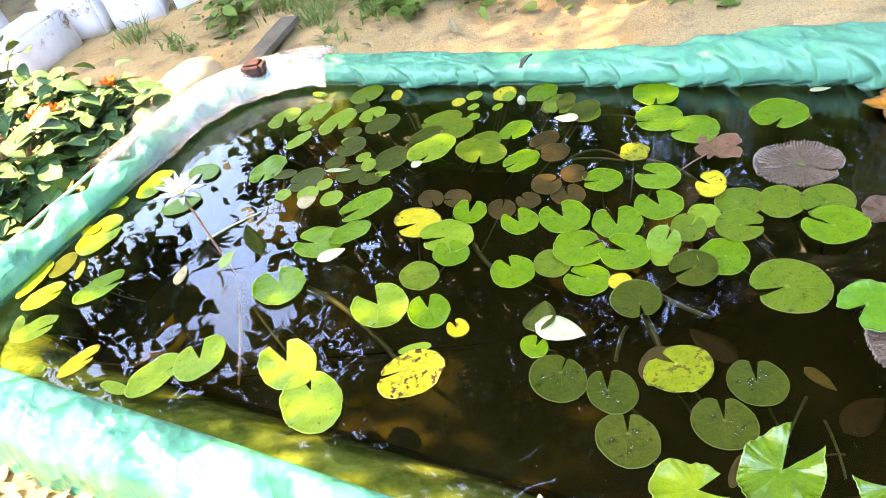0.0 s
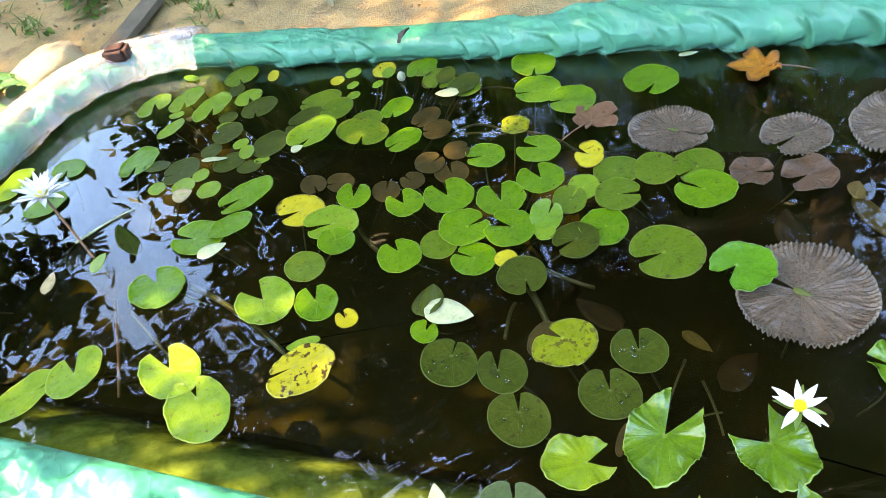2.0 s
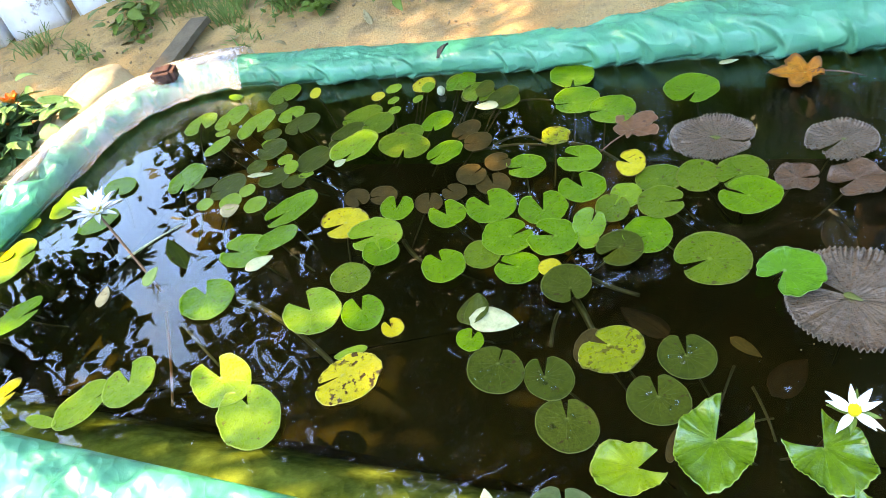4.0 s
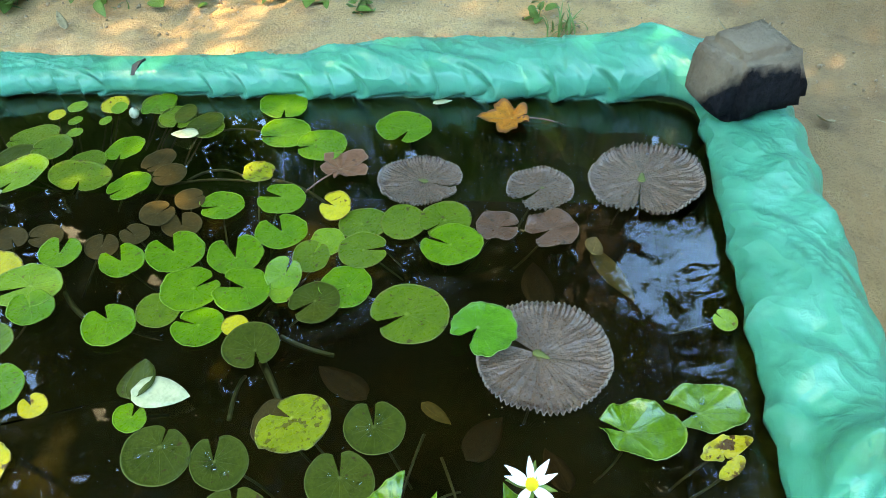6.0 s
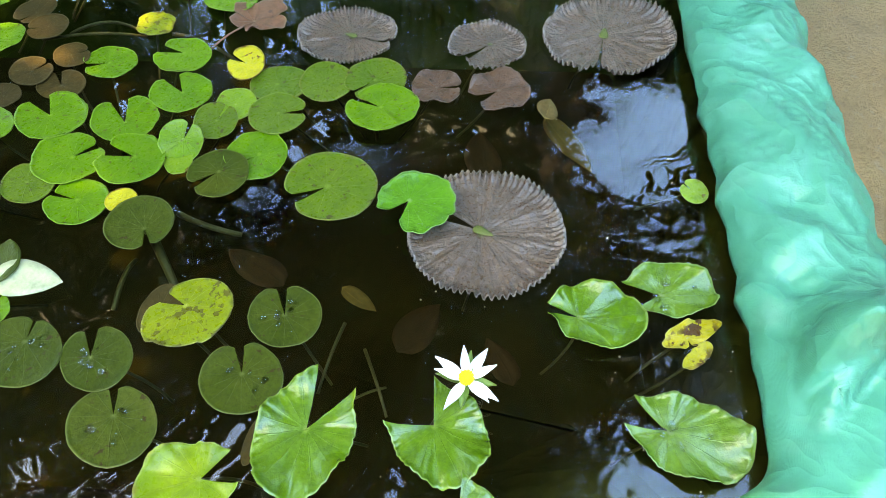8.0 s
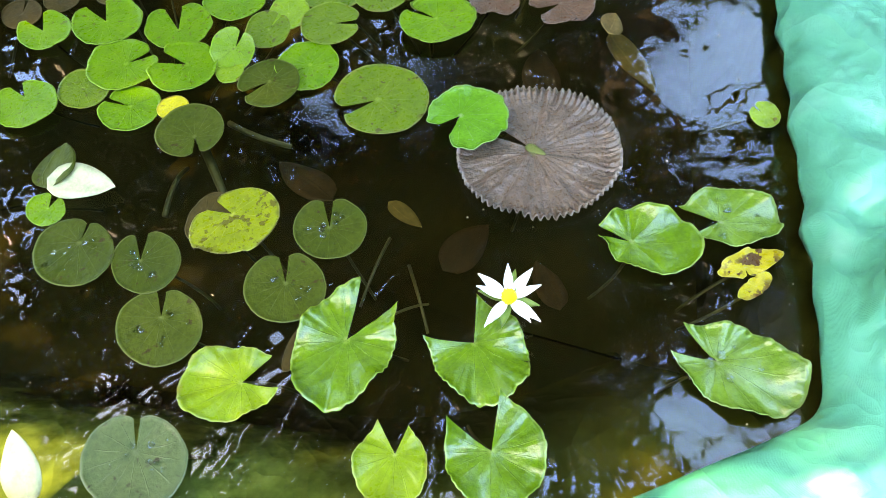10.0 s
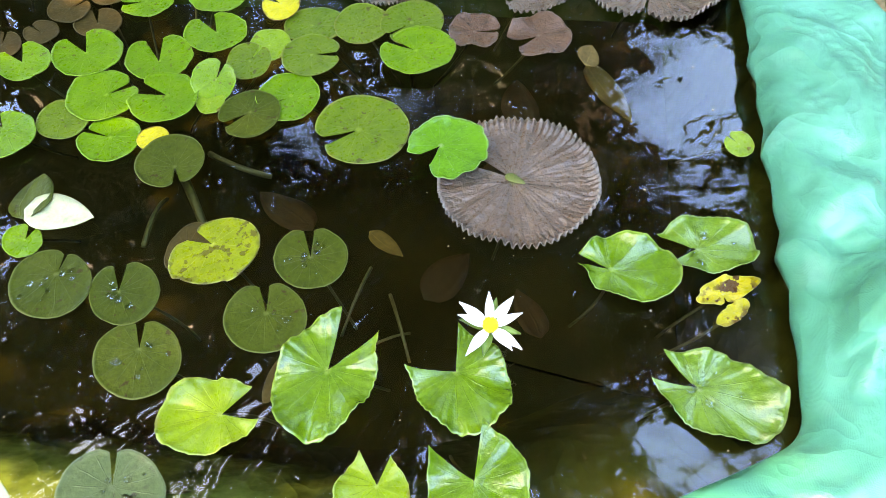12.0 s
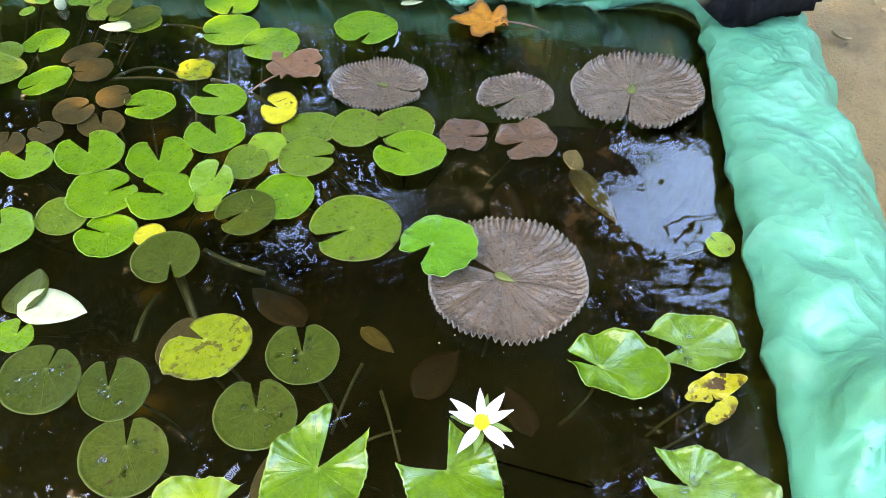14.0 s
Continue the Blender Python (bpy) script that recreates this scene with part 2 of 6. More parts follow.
def tarp_material():
    """Turquoise woven plastic sheet, dusty on top, green with algal growth below the water line, the water's murk
    painted in.
    """
    n = Nodes("tarp")
    p = place(n, "Object")
    z = n.node("SeparateXYZ", Vector=p).outputs[2]
    weave = n.node("TexWave", Vector=p, Scale=260.0, Distortion=0.6)
    crumple = n.noise(p, 24.0, 6, 0.6)
    big = n.noise(p, 3.0, 3)
    colour = n.mix(n.ramp(big, 0.35, 0.7), (0.006, 0.245, 0.142), (0.012, 0.315, 0.192))
    dust = n.math("MULTIPLY", n.ramp(n.noise(p, 7.0, 7, 0.7), 0.55, 0.85), 0.2)
    colour = n.mix(dust, colour, (0.36, 0.46, 0.37))
    brown = n.math("MULTIPLY", n.ramp(n.noise(p, 11.0, 5, 0.6), 0.66, 0.76), 0.5)
    colour = n.mix(brown, colour, (0.32, 0.25, 0.17))
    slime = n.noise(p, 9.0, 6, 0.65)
    algae_murk = n.mix(n.ramp(slime, 0.36, 0.66), (0.12, 0.185, 0.045), (0.31, 0.40, 0.12))
    # light lost in murky water, painted on as darkening with depth
    algae_murk = n.mix(n.ramp(n.math("ADD", z, n.math("MULTIPLY", n.math("SUBTRACT", slime, 0.5), 0.18)), -0.02, -0.23), algae_murk, (0.019, 0.016, 0.0065))
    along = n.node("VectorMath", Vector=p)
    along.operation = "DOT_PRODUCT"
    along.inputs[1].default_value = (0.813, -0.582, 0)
    upper = n.math("MULTIPLY", n.ramp(along.outputs["Value"], 0.50, 0.58), 0.026)  # the dark band reaches higher along the right-hand side
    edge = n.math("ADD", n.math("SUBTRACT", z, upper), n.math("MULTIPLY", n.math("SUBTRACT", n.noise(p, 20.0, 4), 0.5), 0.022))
    algae_murk = n.mix(n.math("MULTIPLY", n.ramp(along.outputs["Value"], -0.20, 0.25), 0.85), algae_murk, (0.042, 0.036, 0.011))
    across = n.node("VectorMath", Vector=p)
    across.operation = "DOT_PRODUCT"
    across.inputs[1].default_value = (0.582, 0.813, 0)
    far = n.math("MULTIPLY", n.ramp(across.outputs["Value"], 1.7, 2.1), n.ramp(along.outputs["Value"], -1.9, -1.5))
    algae_murk = n.mix(n.math("MULTIPLY", far, 0.88), algae_murk, (0.040, 0.062, 0.012))  # far wall painted darker, standing in for light lost in the murk
    algae_murk = n.mix(n.ramp(z, -0.004, 0.006), algae_murk, (0.018, 0.022, 0.008))
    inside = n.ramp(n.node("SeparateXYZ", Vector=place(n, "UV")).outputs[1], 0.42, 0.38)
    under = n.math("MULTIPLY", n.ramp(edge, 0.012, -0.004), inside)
    colour = n.mix(under, colour, algae_murk)
    def crease(scale, seed):
        m = n.node("Mapping", Vector=p)
        m.inputs["Location"].default_value = (seed, seed * 0.7, 0)
        m.inputs["Rotation"].default_value = (0, 0, 0.62)
        m.inputs["Scale"].default_value = (1.0, 0.55, 0.8)
        return n.math("ABSOLUTE", n.math("SUBTRACT", n.math("MULTIPLY", n.noise(m.outputs[0], scale, 1, 0.4), 2.0), 1.0))
    height = n.math("ADD", n.math("MULTIPLY", crumple, 0.06), n.math("MULTIPLY", weave.outputs[1], 0.002))
    height = n.math("SUBTRACT", height, n.math("MULTIPLY", crease(4.0, 1.0), 0.55))
    height = n.math("SUBTRACT", height, n.math("ADD", n.math("MULTIPLY", crease(9.0, 5.0), 0.5), n.math("MULTIPLY", crease(22.0, 9.0), 0.16)))
    return n.finish(colour, n.math("ADD", 0.37, n.math("MULTIPLY", dust, 0.8)), n.bump(height, 1.0, 0.032), Specular_IOR_Level=n.math("MULTIPLY", n.math("SUBTRACT", 1.0, under), 0.55))


def water_material():
    """Still, brown-tinged water: clear looking down, mirror-like at a low angle, with faint ripples."""
    n = Nodes("water")
    p = place(n)
    stretch = n.noise(p, 5.0, 2, 0.4)
    fine = n.noise(p, 25.0, 2, 0.5)
    east = n.node("SeparateXYZ", Vector=p).outputs[0]
    ring = n.node("VectorMath", Vector=p)
    ring.operation = "DISTANCE"
    ring.inputs[1].default_value = (1.20, 0.93, 0)
    d = ring.outputs["Value"]
    rip = n.math("MULTIPLY", n.math("SINE", n.math("MULTIPLY", d, 260.0)), n.ramp(d, 0.17, 0.02))
    h = n.math("ADD", n.math("ADD", stretch, n.math("MULTIPLY", fine, n.math("ADD", 0.03, n.math("MULTIPLY", n.math("MULTIPLY", n.ramp(east, 0.55, 1.2), n.ramp(n.noise(p, 4.0, 2), 0.46, 0.62)), 3.0)))), n.math("MULTIPLY", rip, 0.02))
    normal = n.bump(h, 0.20, 0.01)
    clear = n.node("BsdfTransparent", Color=(0.74, 0.78, 0.62, 1))
    gloss = n.node("BsdfGlossy", Color=(1, 1, 1, 1), Roughness=0.0, Normal=normal)
    fresnel = n.node("Fresnel", IOR=1.5, Normal=normal)
    blend = n.node("MixShader", Fac=fresnel.outputs[0])
    n.tree.links.new(clear.outputs[0], blend.inputs[1])
    n.tree.links.new(gloss.outputs[0], blend.inputs[2])
    n.tree.links.new(blend.outputs[0], n.out.inputs[0])
    return n.mat


def soil_material():
    n = Nodes("soil")
    p = place(n)
    big, mid, fine = n.noise(p, 0.9, 4), n.noise(p, 7.0, 6), n.noise(p, 90.0, 6, 0.7)
    colour = n.mix(n.ramp(big, 0.35, 0.65), (0.54, 0.295, 0.115), (0.64, 0.395, 0.18))
    colour = n.mix(n.math("MULTIPLY", n.ramp(mid, 0.5, 0.72), 0.75), colour, (0.18, 0.11, 0.06))
    colour = n.mix(n.math("MULTIPLY", n.ramp(fine, 0.50, 0.68), 0.5), colour, (0.17, 0.10, 0.05))
    colour = n.mix(n.math("MULTIPLY", n.ramp(n.noise(p, 38.0, 5, 0.7), 0.58, 0.68), 0.6), colour, (0.54, 0.42, 0.28))
    clod = n.node("TexVoronoi", Vector=p, Scale=55.0)
    colour = n.mix(n.math("MULTIPLY", n.ramp(clod.outputs["Distance"], 0.30, 0.10), n.math("MULTIPLY", n.ramp(mid, 0.45, 0.6), 0.5)), colour, (0.42, 0.30, 0.18))
    along = n.node("VectorMath", Vector=p)
    along.operation = "DOT_PRODUCT"
    along.inputs[1].default_value = (0.813, -0.582, 0)
    # shade on the right bank, painted into the soil as darker brown
    right_shade = n.ramp(n.math("ADD", along.outputs["Value"], n.math("MULTIPLY", n.math("SUBTRACT", mid, 0.5), 0.5)), 0.75, 1.0)
    colour = n.mix(n.math("MULTIPLY", right_shade, 0.6), colour, (0.16, 0.085, 0.035))
    return n.finish(colour, 0.95, n.bump(n.math("ADD", fine, n.math("MULTIPLY", mid, 2.0)), 0.9, 0.014))


def black_sided_stone_material():
    """Dusty brown above, black on one side."""
    n = Nodes("black_sided_stone")
    p = place(n)
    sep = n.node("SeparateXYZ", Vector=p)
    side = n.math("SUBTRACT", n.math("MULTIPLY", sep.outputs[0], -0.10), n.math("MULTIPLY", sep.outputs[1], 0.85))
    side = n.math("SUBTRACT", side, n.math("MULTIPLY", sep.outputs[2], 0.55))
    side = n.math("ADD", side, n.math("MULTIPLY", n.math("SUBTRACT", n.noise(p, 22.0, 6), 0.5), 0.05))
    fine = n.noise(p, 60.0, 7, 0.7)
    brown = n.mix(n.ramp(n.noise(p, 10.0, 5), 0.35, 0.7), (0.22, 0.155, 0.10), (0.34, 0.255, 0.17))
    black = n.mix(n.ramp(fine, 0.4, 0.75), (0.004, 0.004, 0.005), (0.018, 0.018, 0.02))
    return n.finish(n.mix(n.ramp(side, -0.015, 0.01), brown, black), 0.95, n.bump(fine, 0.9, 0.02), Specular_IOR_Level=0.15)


def net_material():
    """Thin off-white gauze: a fine weave with real gaps."""
    n = Nodes("gauze")
    uv = place(n, "UV")
    sep = n.node("SeparateXYZ", Vector=uv)
    a = n.math("ABSOLUTE", n.math("SINE", n.math("MULTIPLY", sep.outputs[0], 1600.0)))
    b = n.math("ABSOLUTE", n.math("SINE", n.math("MULTIPLY", sep.outputs[1], 1600.0)))
    thread = n.math("ADD", 0.22, n.math("MULTIPLY", n.math("MAXIMUM", a, b), 0.34))
    thread = n.math("MULTIPLY", thread, n.math("ADD", 0.15, n.math("MULTIPLY", n.ramp(n.noise(uv, 9.0, 6, 0.7), 0.3, 0.68), 0.95)))
    fray = n.math("MULTIPLY", n.math("SUBTRACT", n.noise(uv, 30.0, 5, 0.7), 0.5), 0.10)
    across = n.math("ADD", sep.outputs[1], fray)
    thread = n.math("MULTIPLY", thread, n.math("MULTIPLY", n.ramp(across, -0.06, -0.02), n.ramp(across, 0.175, 0.14)))
    ends = n.math("ADD", sep.outputs[0], n.math("MULTIPLY", fray, 2.0))
    thread = n.math("MULTIPLY", thread, n.ramp(ends, 0.0, 0.35))
    colour = n.mix(n.ramp(n.noise(uv, 6.0, 4), 0.4, 0.7), (0.62, 0.56, 0.58), (0.50, 0.47, 0.45))
    n.finish(colour, 0.8)
    clear = n.node("BsdfTransparent")
    blend = n.node("MixShader", Fac=thread)
    n.tree.links.new(clear.outputs[0], blend.inputs[1])
    n.tree.links.new(n.shader.outputs[0], blend.inputs[2])
    n.tree.links.new(blend.outputs[0], n.out.inputs[0])
    return n.mat


def white_block_material():
    n = Nodes("whitewash")
    p = place(n)
    chip = n.ramp(n.noise(p, 5.0, 6, 0.65), 0.60, 0.66)
    dirt = n.noise(p, 12.0, 6)
    colour = n.mix(n.math("MULTIPLY", n.ramp(dirt, 0.4, 0.8), 0.5), (0.80, 0.80, 0.79), (0.55, 0.53, 0.50))
    return n.finish(n.mix(chip, colour, (0.26, 0.17, 0.11)), 0.85, n.bump(dirt, 0.5, 0.01))


TARP, WATER, SOIL = tarp_material(), water_material(), soil_material()
MUD = two_tone("pond_mud", (0.016, 0.014, 0.005), (0.034, 0.024, 0.008), 5, 0.95, Specular_IOR_Level=0.0)
NET_BUNCH = two_tone("gauze_bunched", (0.46, 0.42, 0.43), (0.60, 0.55, 0.56), 30, 0.85, 0.8)
BLACK_SIDED, NET, WHITEWASH = black_sided_stone_material(), net_material(), white_block_material()
BRICK_RED = two_tone("brick_red", (0.05, 0.019, 0.014), (0.085, 0.03, 0.022), 14, 0.85, 0.6)
WOOD = two_tone("old_wood", (0.10, 0.075, 0.05), (0.19, 0.145, 0.10), 9, 0.85, 0.6)
CABLE = two_tone("cable_grey", (0.30, 0.30, 0.30), (0.42, 0.42, 0.42), 20, 0.5)
DARK_HOLE = two_tone("torn_black", (0.01, 0.01, 0.012), (0.02, 0.02, 0.022), 20, 0.7)
PALE_TAN = two_tone("sandbag_tan", (0.40, 0.29, 0.17), (0.52, 0.40, 0.25), 8, 0.85, 0.4)
DROP = Nodes("water_drop").finish((0.9, 0.95, 0.9), 0.02, Transmission_Weight=1.0, IOR=1.33)

# ---- building helpers ----
U, V = Vector((0.813, -0.582, 0)), Vector((0.582, 0.813, 0))


def pond(u, v, z=0.0):
    """A place in the pond's own axes: u along its long side, v across it."""
    p = U * u + V * v
    return Vector((p.x, p.y, z))


def mesh_of(name, verts, faces, material, smooth=True, uvs=None):
    me = bpy.data.meshes.new(name)
    me.from_pydata([tuple(v) for v in verts], [], faces)
    if uvs is not None:
        layer = me.uv_layers.new(name="UVMap")
        for loop in me.loops:
            layer.data[loop.index].uv = uvs[loop.vertex_index]
    if smooth:
        me.polygons.foreach_set("use_smooth", [True] * len(me.polygons))
    me.materials.append(material)
    me.update()
    return me


def solid(name, verts, faces, material, parent=None, label="", smooth=True, uvs=None):
    ob = new(name, mesh_of(name, verts, faces, material, smooth, uvs))
    ob.parent = parent
    if label:
        tagged(ob, label)
    return ob


def part(name, bm, material, parent, label="", smooth=True):
    me = bpy.data.meshes.new(name)
    bm.to_mesh(me)
    bm.free()
    me.materials.append(material)
    me.polygons.foreach_set("use_smooth", [smooth] * len(me.polygons))
    ob = new(name, me)
    ob.parent = parent
    if label:
        tagged(ob, label)
    return ob


def tube_data(points, radius, sides=6, taper=1.0):
    """Vertices and faces of a tube along points."""
    verts, faces, n = [], [], len(points)
    for i, p in enumerate(points):
        p = Vector(p)
        ahead = (Vector(points[min(i + 1, n - 1)]) - Vector(points[max(i - 1, 0)])).normalized()
        side = ahead.cross(Vector((0.31, 0.2, 0.93))).normalized()
        up = side.cross(ahead)
        r = radius * (1 + (taper - 1) * i / max(1, n - 1))
        for k in range(sides):
            a = 2 * math.pi * k / sides
            verts.append(p + side * (r * math.cos(a)) + up * (r * math.sin(a)))
    for i in range(n - 1):
        for k in range(sides):
            j = (k + 1) % sides
            faces.append((i * sides + k, i * sides + j, (i + 1) * sides + j, (i + 1) * sides + k))
    faces.append(tuple(range(sides))[::-1])
    faces.append(tuple((n - 1) * sides + k for k in range(sides)))
    return verts, faces


def bent(a, b, sag, steps=8):
    """Points on a bow from a to b."""
    a, b, sag = Vector(a), Vector(b), Vector(sag)
    return [a.lerp(b, i / steps) + sag * (4 * (i / steps) * (1 - i / steps)) for i in range(steps + 1)]


def wobble(x, y, z=0.0):
    return noise.noise(Vector((x, y, z)))


# ---- pond outline: a rounded, slightly skewed rectangle ----
CORNERS = ((-2.31, 0.715, 0.28), (0.15, 0.62, 0.25), (0.602, 0.858, 0.05), (0.68, 2.29, 0.13), (-2.29, 2.29, 0.50))


def outline(step):
    """Points and outward normals along the water's edge, in pond axes."""
    line = []
    n = len(CORNERS)
    for i in range(n):
        p, c, q = (Vector(CORNERS[(i + k - 1) % n][:2]) for k in range(3))
        r = CORNERS[i][2]
        a, b = c + (p - c).normalized() * r, c + (q - c).normalized() * r
        for k in range(13):
            t = k / 12
            line.append(a * (1 - t) ** 2 + c * (2 * t * (1 - t)) + b * t * t)
    line.append(line[0])
    lengths = [0.0]
    for a, b in zip(line, line[1:]):
        lengths.append(lengths[-1] + (b - a).length)
    count = round(lengths[-1] / step)
    pts, j = [], 0
    for i in range(count):
        s = lengths[-1] * i / count
        while lengths[j + 1] < s:
            j += 1
        pts.append(line[j].lerp(line[j + 1], (s - lengths[j]) / (lengths[j + 1] - lengths[j])))
    normals = []
    for i in range(count):
        d = (pts[(i + 2) % count] - pts[i - 2]).normalized()
        normals.append(Vector((d.y, -d.x)))
    return pts, normals


def smoothstep(a, b, x):
    t = min(1.0, max(0.0, (x - a) / (b - a)))
    return t * t * (3 - 2 * t)


def rim_size(u, v):
    """Width and height of the rim at a place on the water's edge."""
    near, right = smoothstep(1.1, 0.8, v), smoothstep(0.35, 0.6, u)
    far = smoothstep(2.1, 2.28, v)
    width = 0.15 + (0.02 + 0.08 * smoothstep(-1.2, -0.6, u)) * near + 0.11 * right * (1 - near) + 0.10 * far * smoothstep(-0.55, -0.2, u) * (1 - right)
    height = 0.085 + 0.030 * far * smoothstep(-0.55, -0.25, u) + 0.02 * right
    return width, height


GROUND = -0.10
RIM = ((-0.9, -0.42), (-0.55, -0.30), (-0.25, -0.15), (0.02, -0.04), (0.09, 0), (0.08, 0.12), (0.0, 0.26), (0.0, 0.45), (0.05, 0.72), (0.17, 0.93), (0.42, 1.05),
       (0.62, 1.02), (0.80, 0.95), (0.93, 0.72), (1.0, 0.35), (1.03, -0.2), (1.05, -0.8), (1.12, -1.2))


def chance(i, k=0):
    """A fixed random number from 0 to 1 for the fold i."""
    return (math.sin(i * 12.9898 + k * 78.233) * 43758.5453) % 1.0


def pleat(k, f, size, reach_low, reach_high, key):
    """One row of wedge-shaped folds, each with its own height and reach; k counts folds along the rim."""
    i, x = math.floor(k), k % 1.0
    reach = reach_low + (reach_high - reach_low) * chance(i, key)
    rise = (x / 0.90) ** 1.3 if x < 0.90 else (1 - x) / 0.10
    return size * chance(i, key + 1) ** 1.3 * rise * smoothstep(reach, reach * 0.25, f) * smoothstep(-0.6, -0.1, f)


def zigzag(x):
    """A triangle wave between 0 and 0.5, for straight creases between flat facets."""
    return abs(x % 1.0 - 0.5)


def fold_shift(s, f, u, v):
    """How far the sheet stands out from the plain rim: pleats at the inner lip, soft wrinkles on top, drapes outside."""
    top = smoothstep(0.05, 0.3, f) * smoothstep(1.15, 0.8, f)
    bendy = 0.8 * wobble(s * 1.7, 3.0)
    gather = smoothstep(2.0, 2.2, v) * smoothstep(0.66, 0.5, u) * smoothstep(-1.85, -1.6, u)  # the far side is gathered most
    wide = smoothstep(0.4, 0.55, u)
    d = 0.0
    if gather > 0:
        d += gather * pleat(s / 0.19 - 3.2 * f + bendy, f, 0.034, 0.14, 0.42, 3)
        d += gather * pleat(s / 0.085 - 3.0 * f + 1.5 * bendy, f, 0.020, 0.08, 0.26, 8)
    # stiff folds: sharp ridges between flatter facets, running slantwise over the rim
    loose = 1.0 - 0.8 * gather
    y = f * (0.16 + 0.10 * wide)
    warp = 0.035 * wobble(s * 2.2, f * 0.8, 5.0) + 0.012 * wobble(s * 7, f * 2, 6.0)
    for angle, length, rise, seed in ((28, 0.21, 0.036, 50.0), (-34, 0.15, 0.026, 53.0), (62, 0.17, 0.022, 56.0), (-12, 0.10, 0.015, 59.0), (-70, 0.09, 0.010, 62.0)):
        c, k = math.cos(radians(angle)), math.sin(radians(angle))
        here = smoothstep(-0.22, 0.25, wobble(s * 1.9 + angle, f * 0.9, seed))
        d += loose * top * here * rise * (2 * zigzag((s * c + y * k + warp) / length) - 0.5)
    d += 0.012 * top * wobble(s * 3, f * 1.2, 7.0)
    for run, lean, seed, rise in ((5.0, -3.0, 91.0, 0.006), (8.0, 4.0, 92.0, 0.004)):
        d += rise * top * max(0.0, 1 - 9 * abs(wobble(s * run + lean * f, f * 0.8, seed))) ** 1.5
    if wide > 0:
        # gathers along the inner lip of the wide right-hand rim, and long folds that run on over its top
        lip = smoothstep(-0.12, 0.02, f) * smoothstep(0.60, 0.08, f)
        slant = v + 0.14 * f + 0.09 * wobble(v * 2.6, f * 0.6, 17.0)
        d += wide * lip * (0.014 * (zigzag(slant / 0.23) - 0.25) + 0.024 * (zigzag((slant + 0.10 * f) / 0.115) - 0.25) * smoothstep(-0.2, 0.2, wobble(v * 3, f, 19.0)))
        across = wobble(v * 2.3, f * 1.1, 12.0)
        inner = smoothstep(0.0, 0.22, f)
        d += wide * inner * pleat(v / 0.34 - 1.1 * f + 1.6 * across, f, 0.020, 0.3, 0.8, 21)
        d += wide * inner * pleat(v / 0.19 + 1.3 * f + 2.3 * across, f, 0.008, 0.25, 0.6, 31)
        # the doubled-over sheet by the near corner
        x = v - 0.935 - 0.16 * f
        d += 0.085 * wide * (smoothstep(0.20, 0.0, x) if x > 0 else smoothstep(-0.010, 0.0, x)) * smoothstep(0.12, 0.32, f) * smoothstep(1.0, 0.4, f)
        x = v - 0.85 - 0.30 * f
        d += 0.045 * wide * (smoothstep(0.10, 0.0, x) if x > 0 else smoothstep(-0.015, 0.0, x)) * smoothstep(0.12, 0.3, f) * smoothstep(1.0, 0.4, f)
    if v > 2.2 and abs(u + 1.03) < 0.16:
        d *= smoothstep(0.06, 0.16, abs(u + 1.03))
    # the fold where the far rim widens, and the seam of a second sheet
    if v > 2.2:
        d += 0.016 * smoothstep(0.05, 0.0, abs(u + 0.50 - 0.30 * (1 - f))) * top
        d += 0.008 * smoothstep(0.300, 0.308, u) * smoothstep(0.0, 0.2, f)
    out = smoothstep(0.85, 1.05, f)
    d += out * (0.03 * (0.4 - abs(wobble(s * 4.2 - 0.8 * f, f * 0.8, 70.0))) + 0.012 * wobble(s * 11 + f, f * 2, 80.0))
    return d


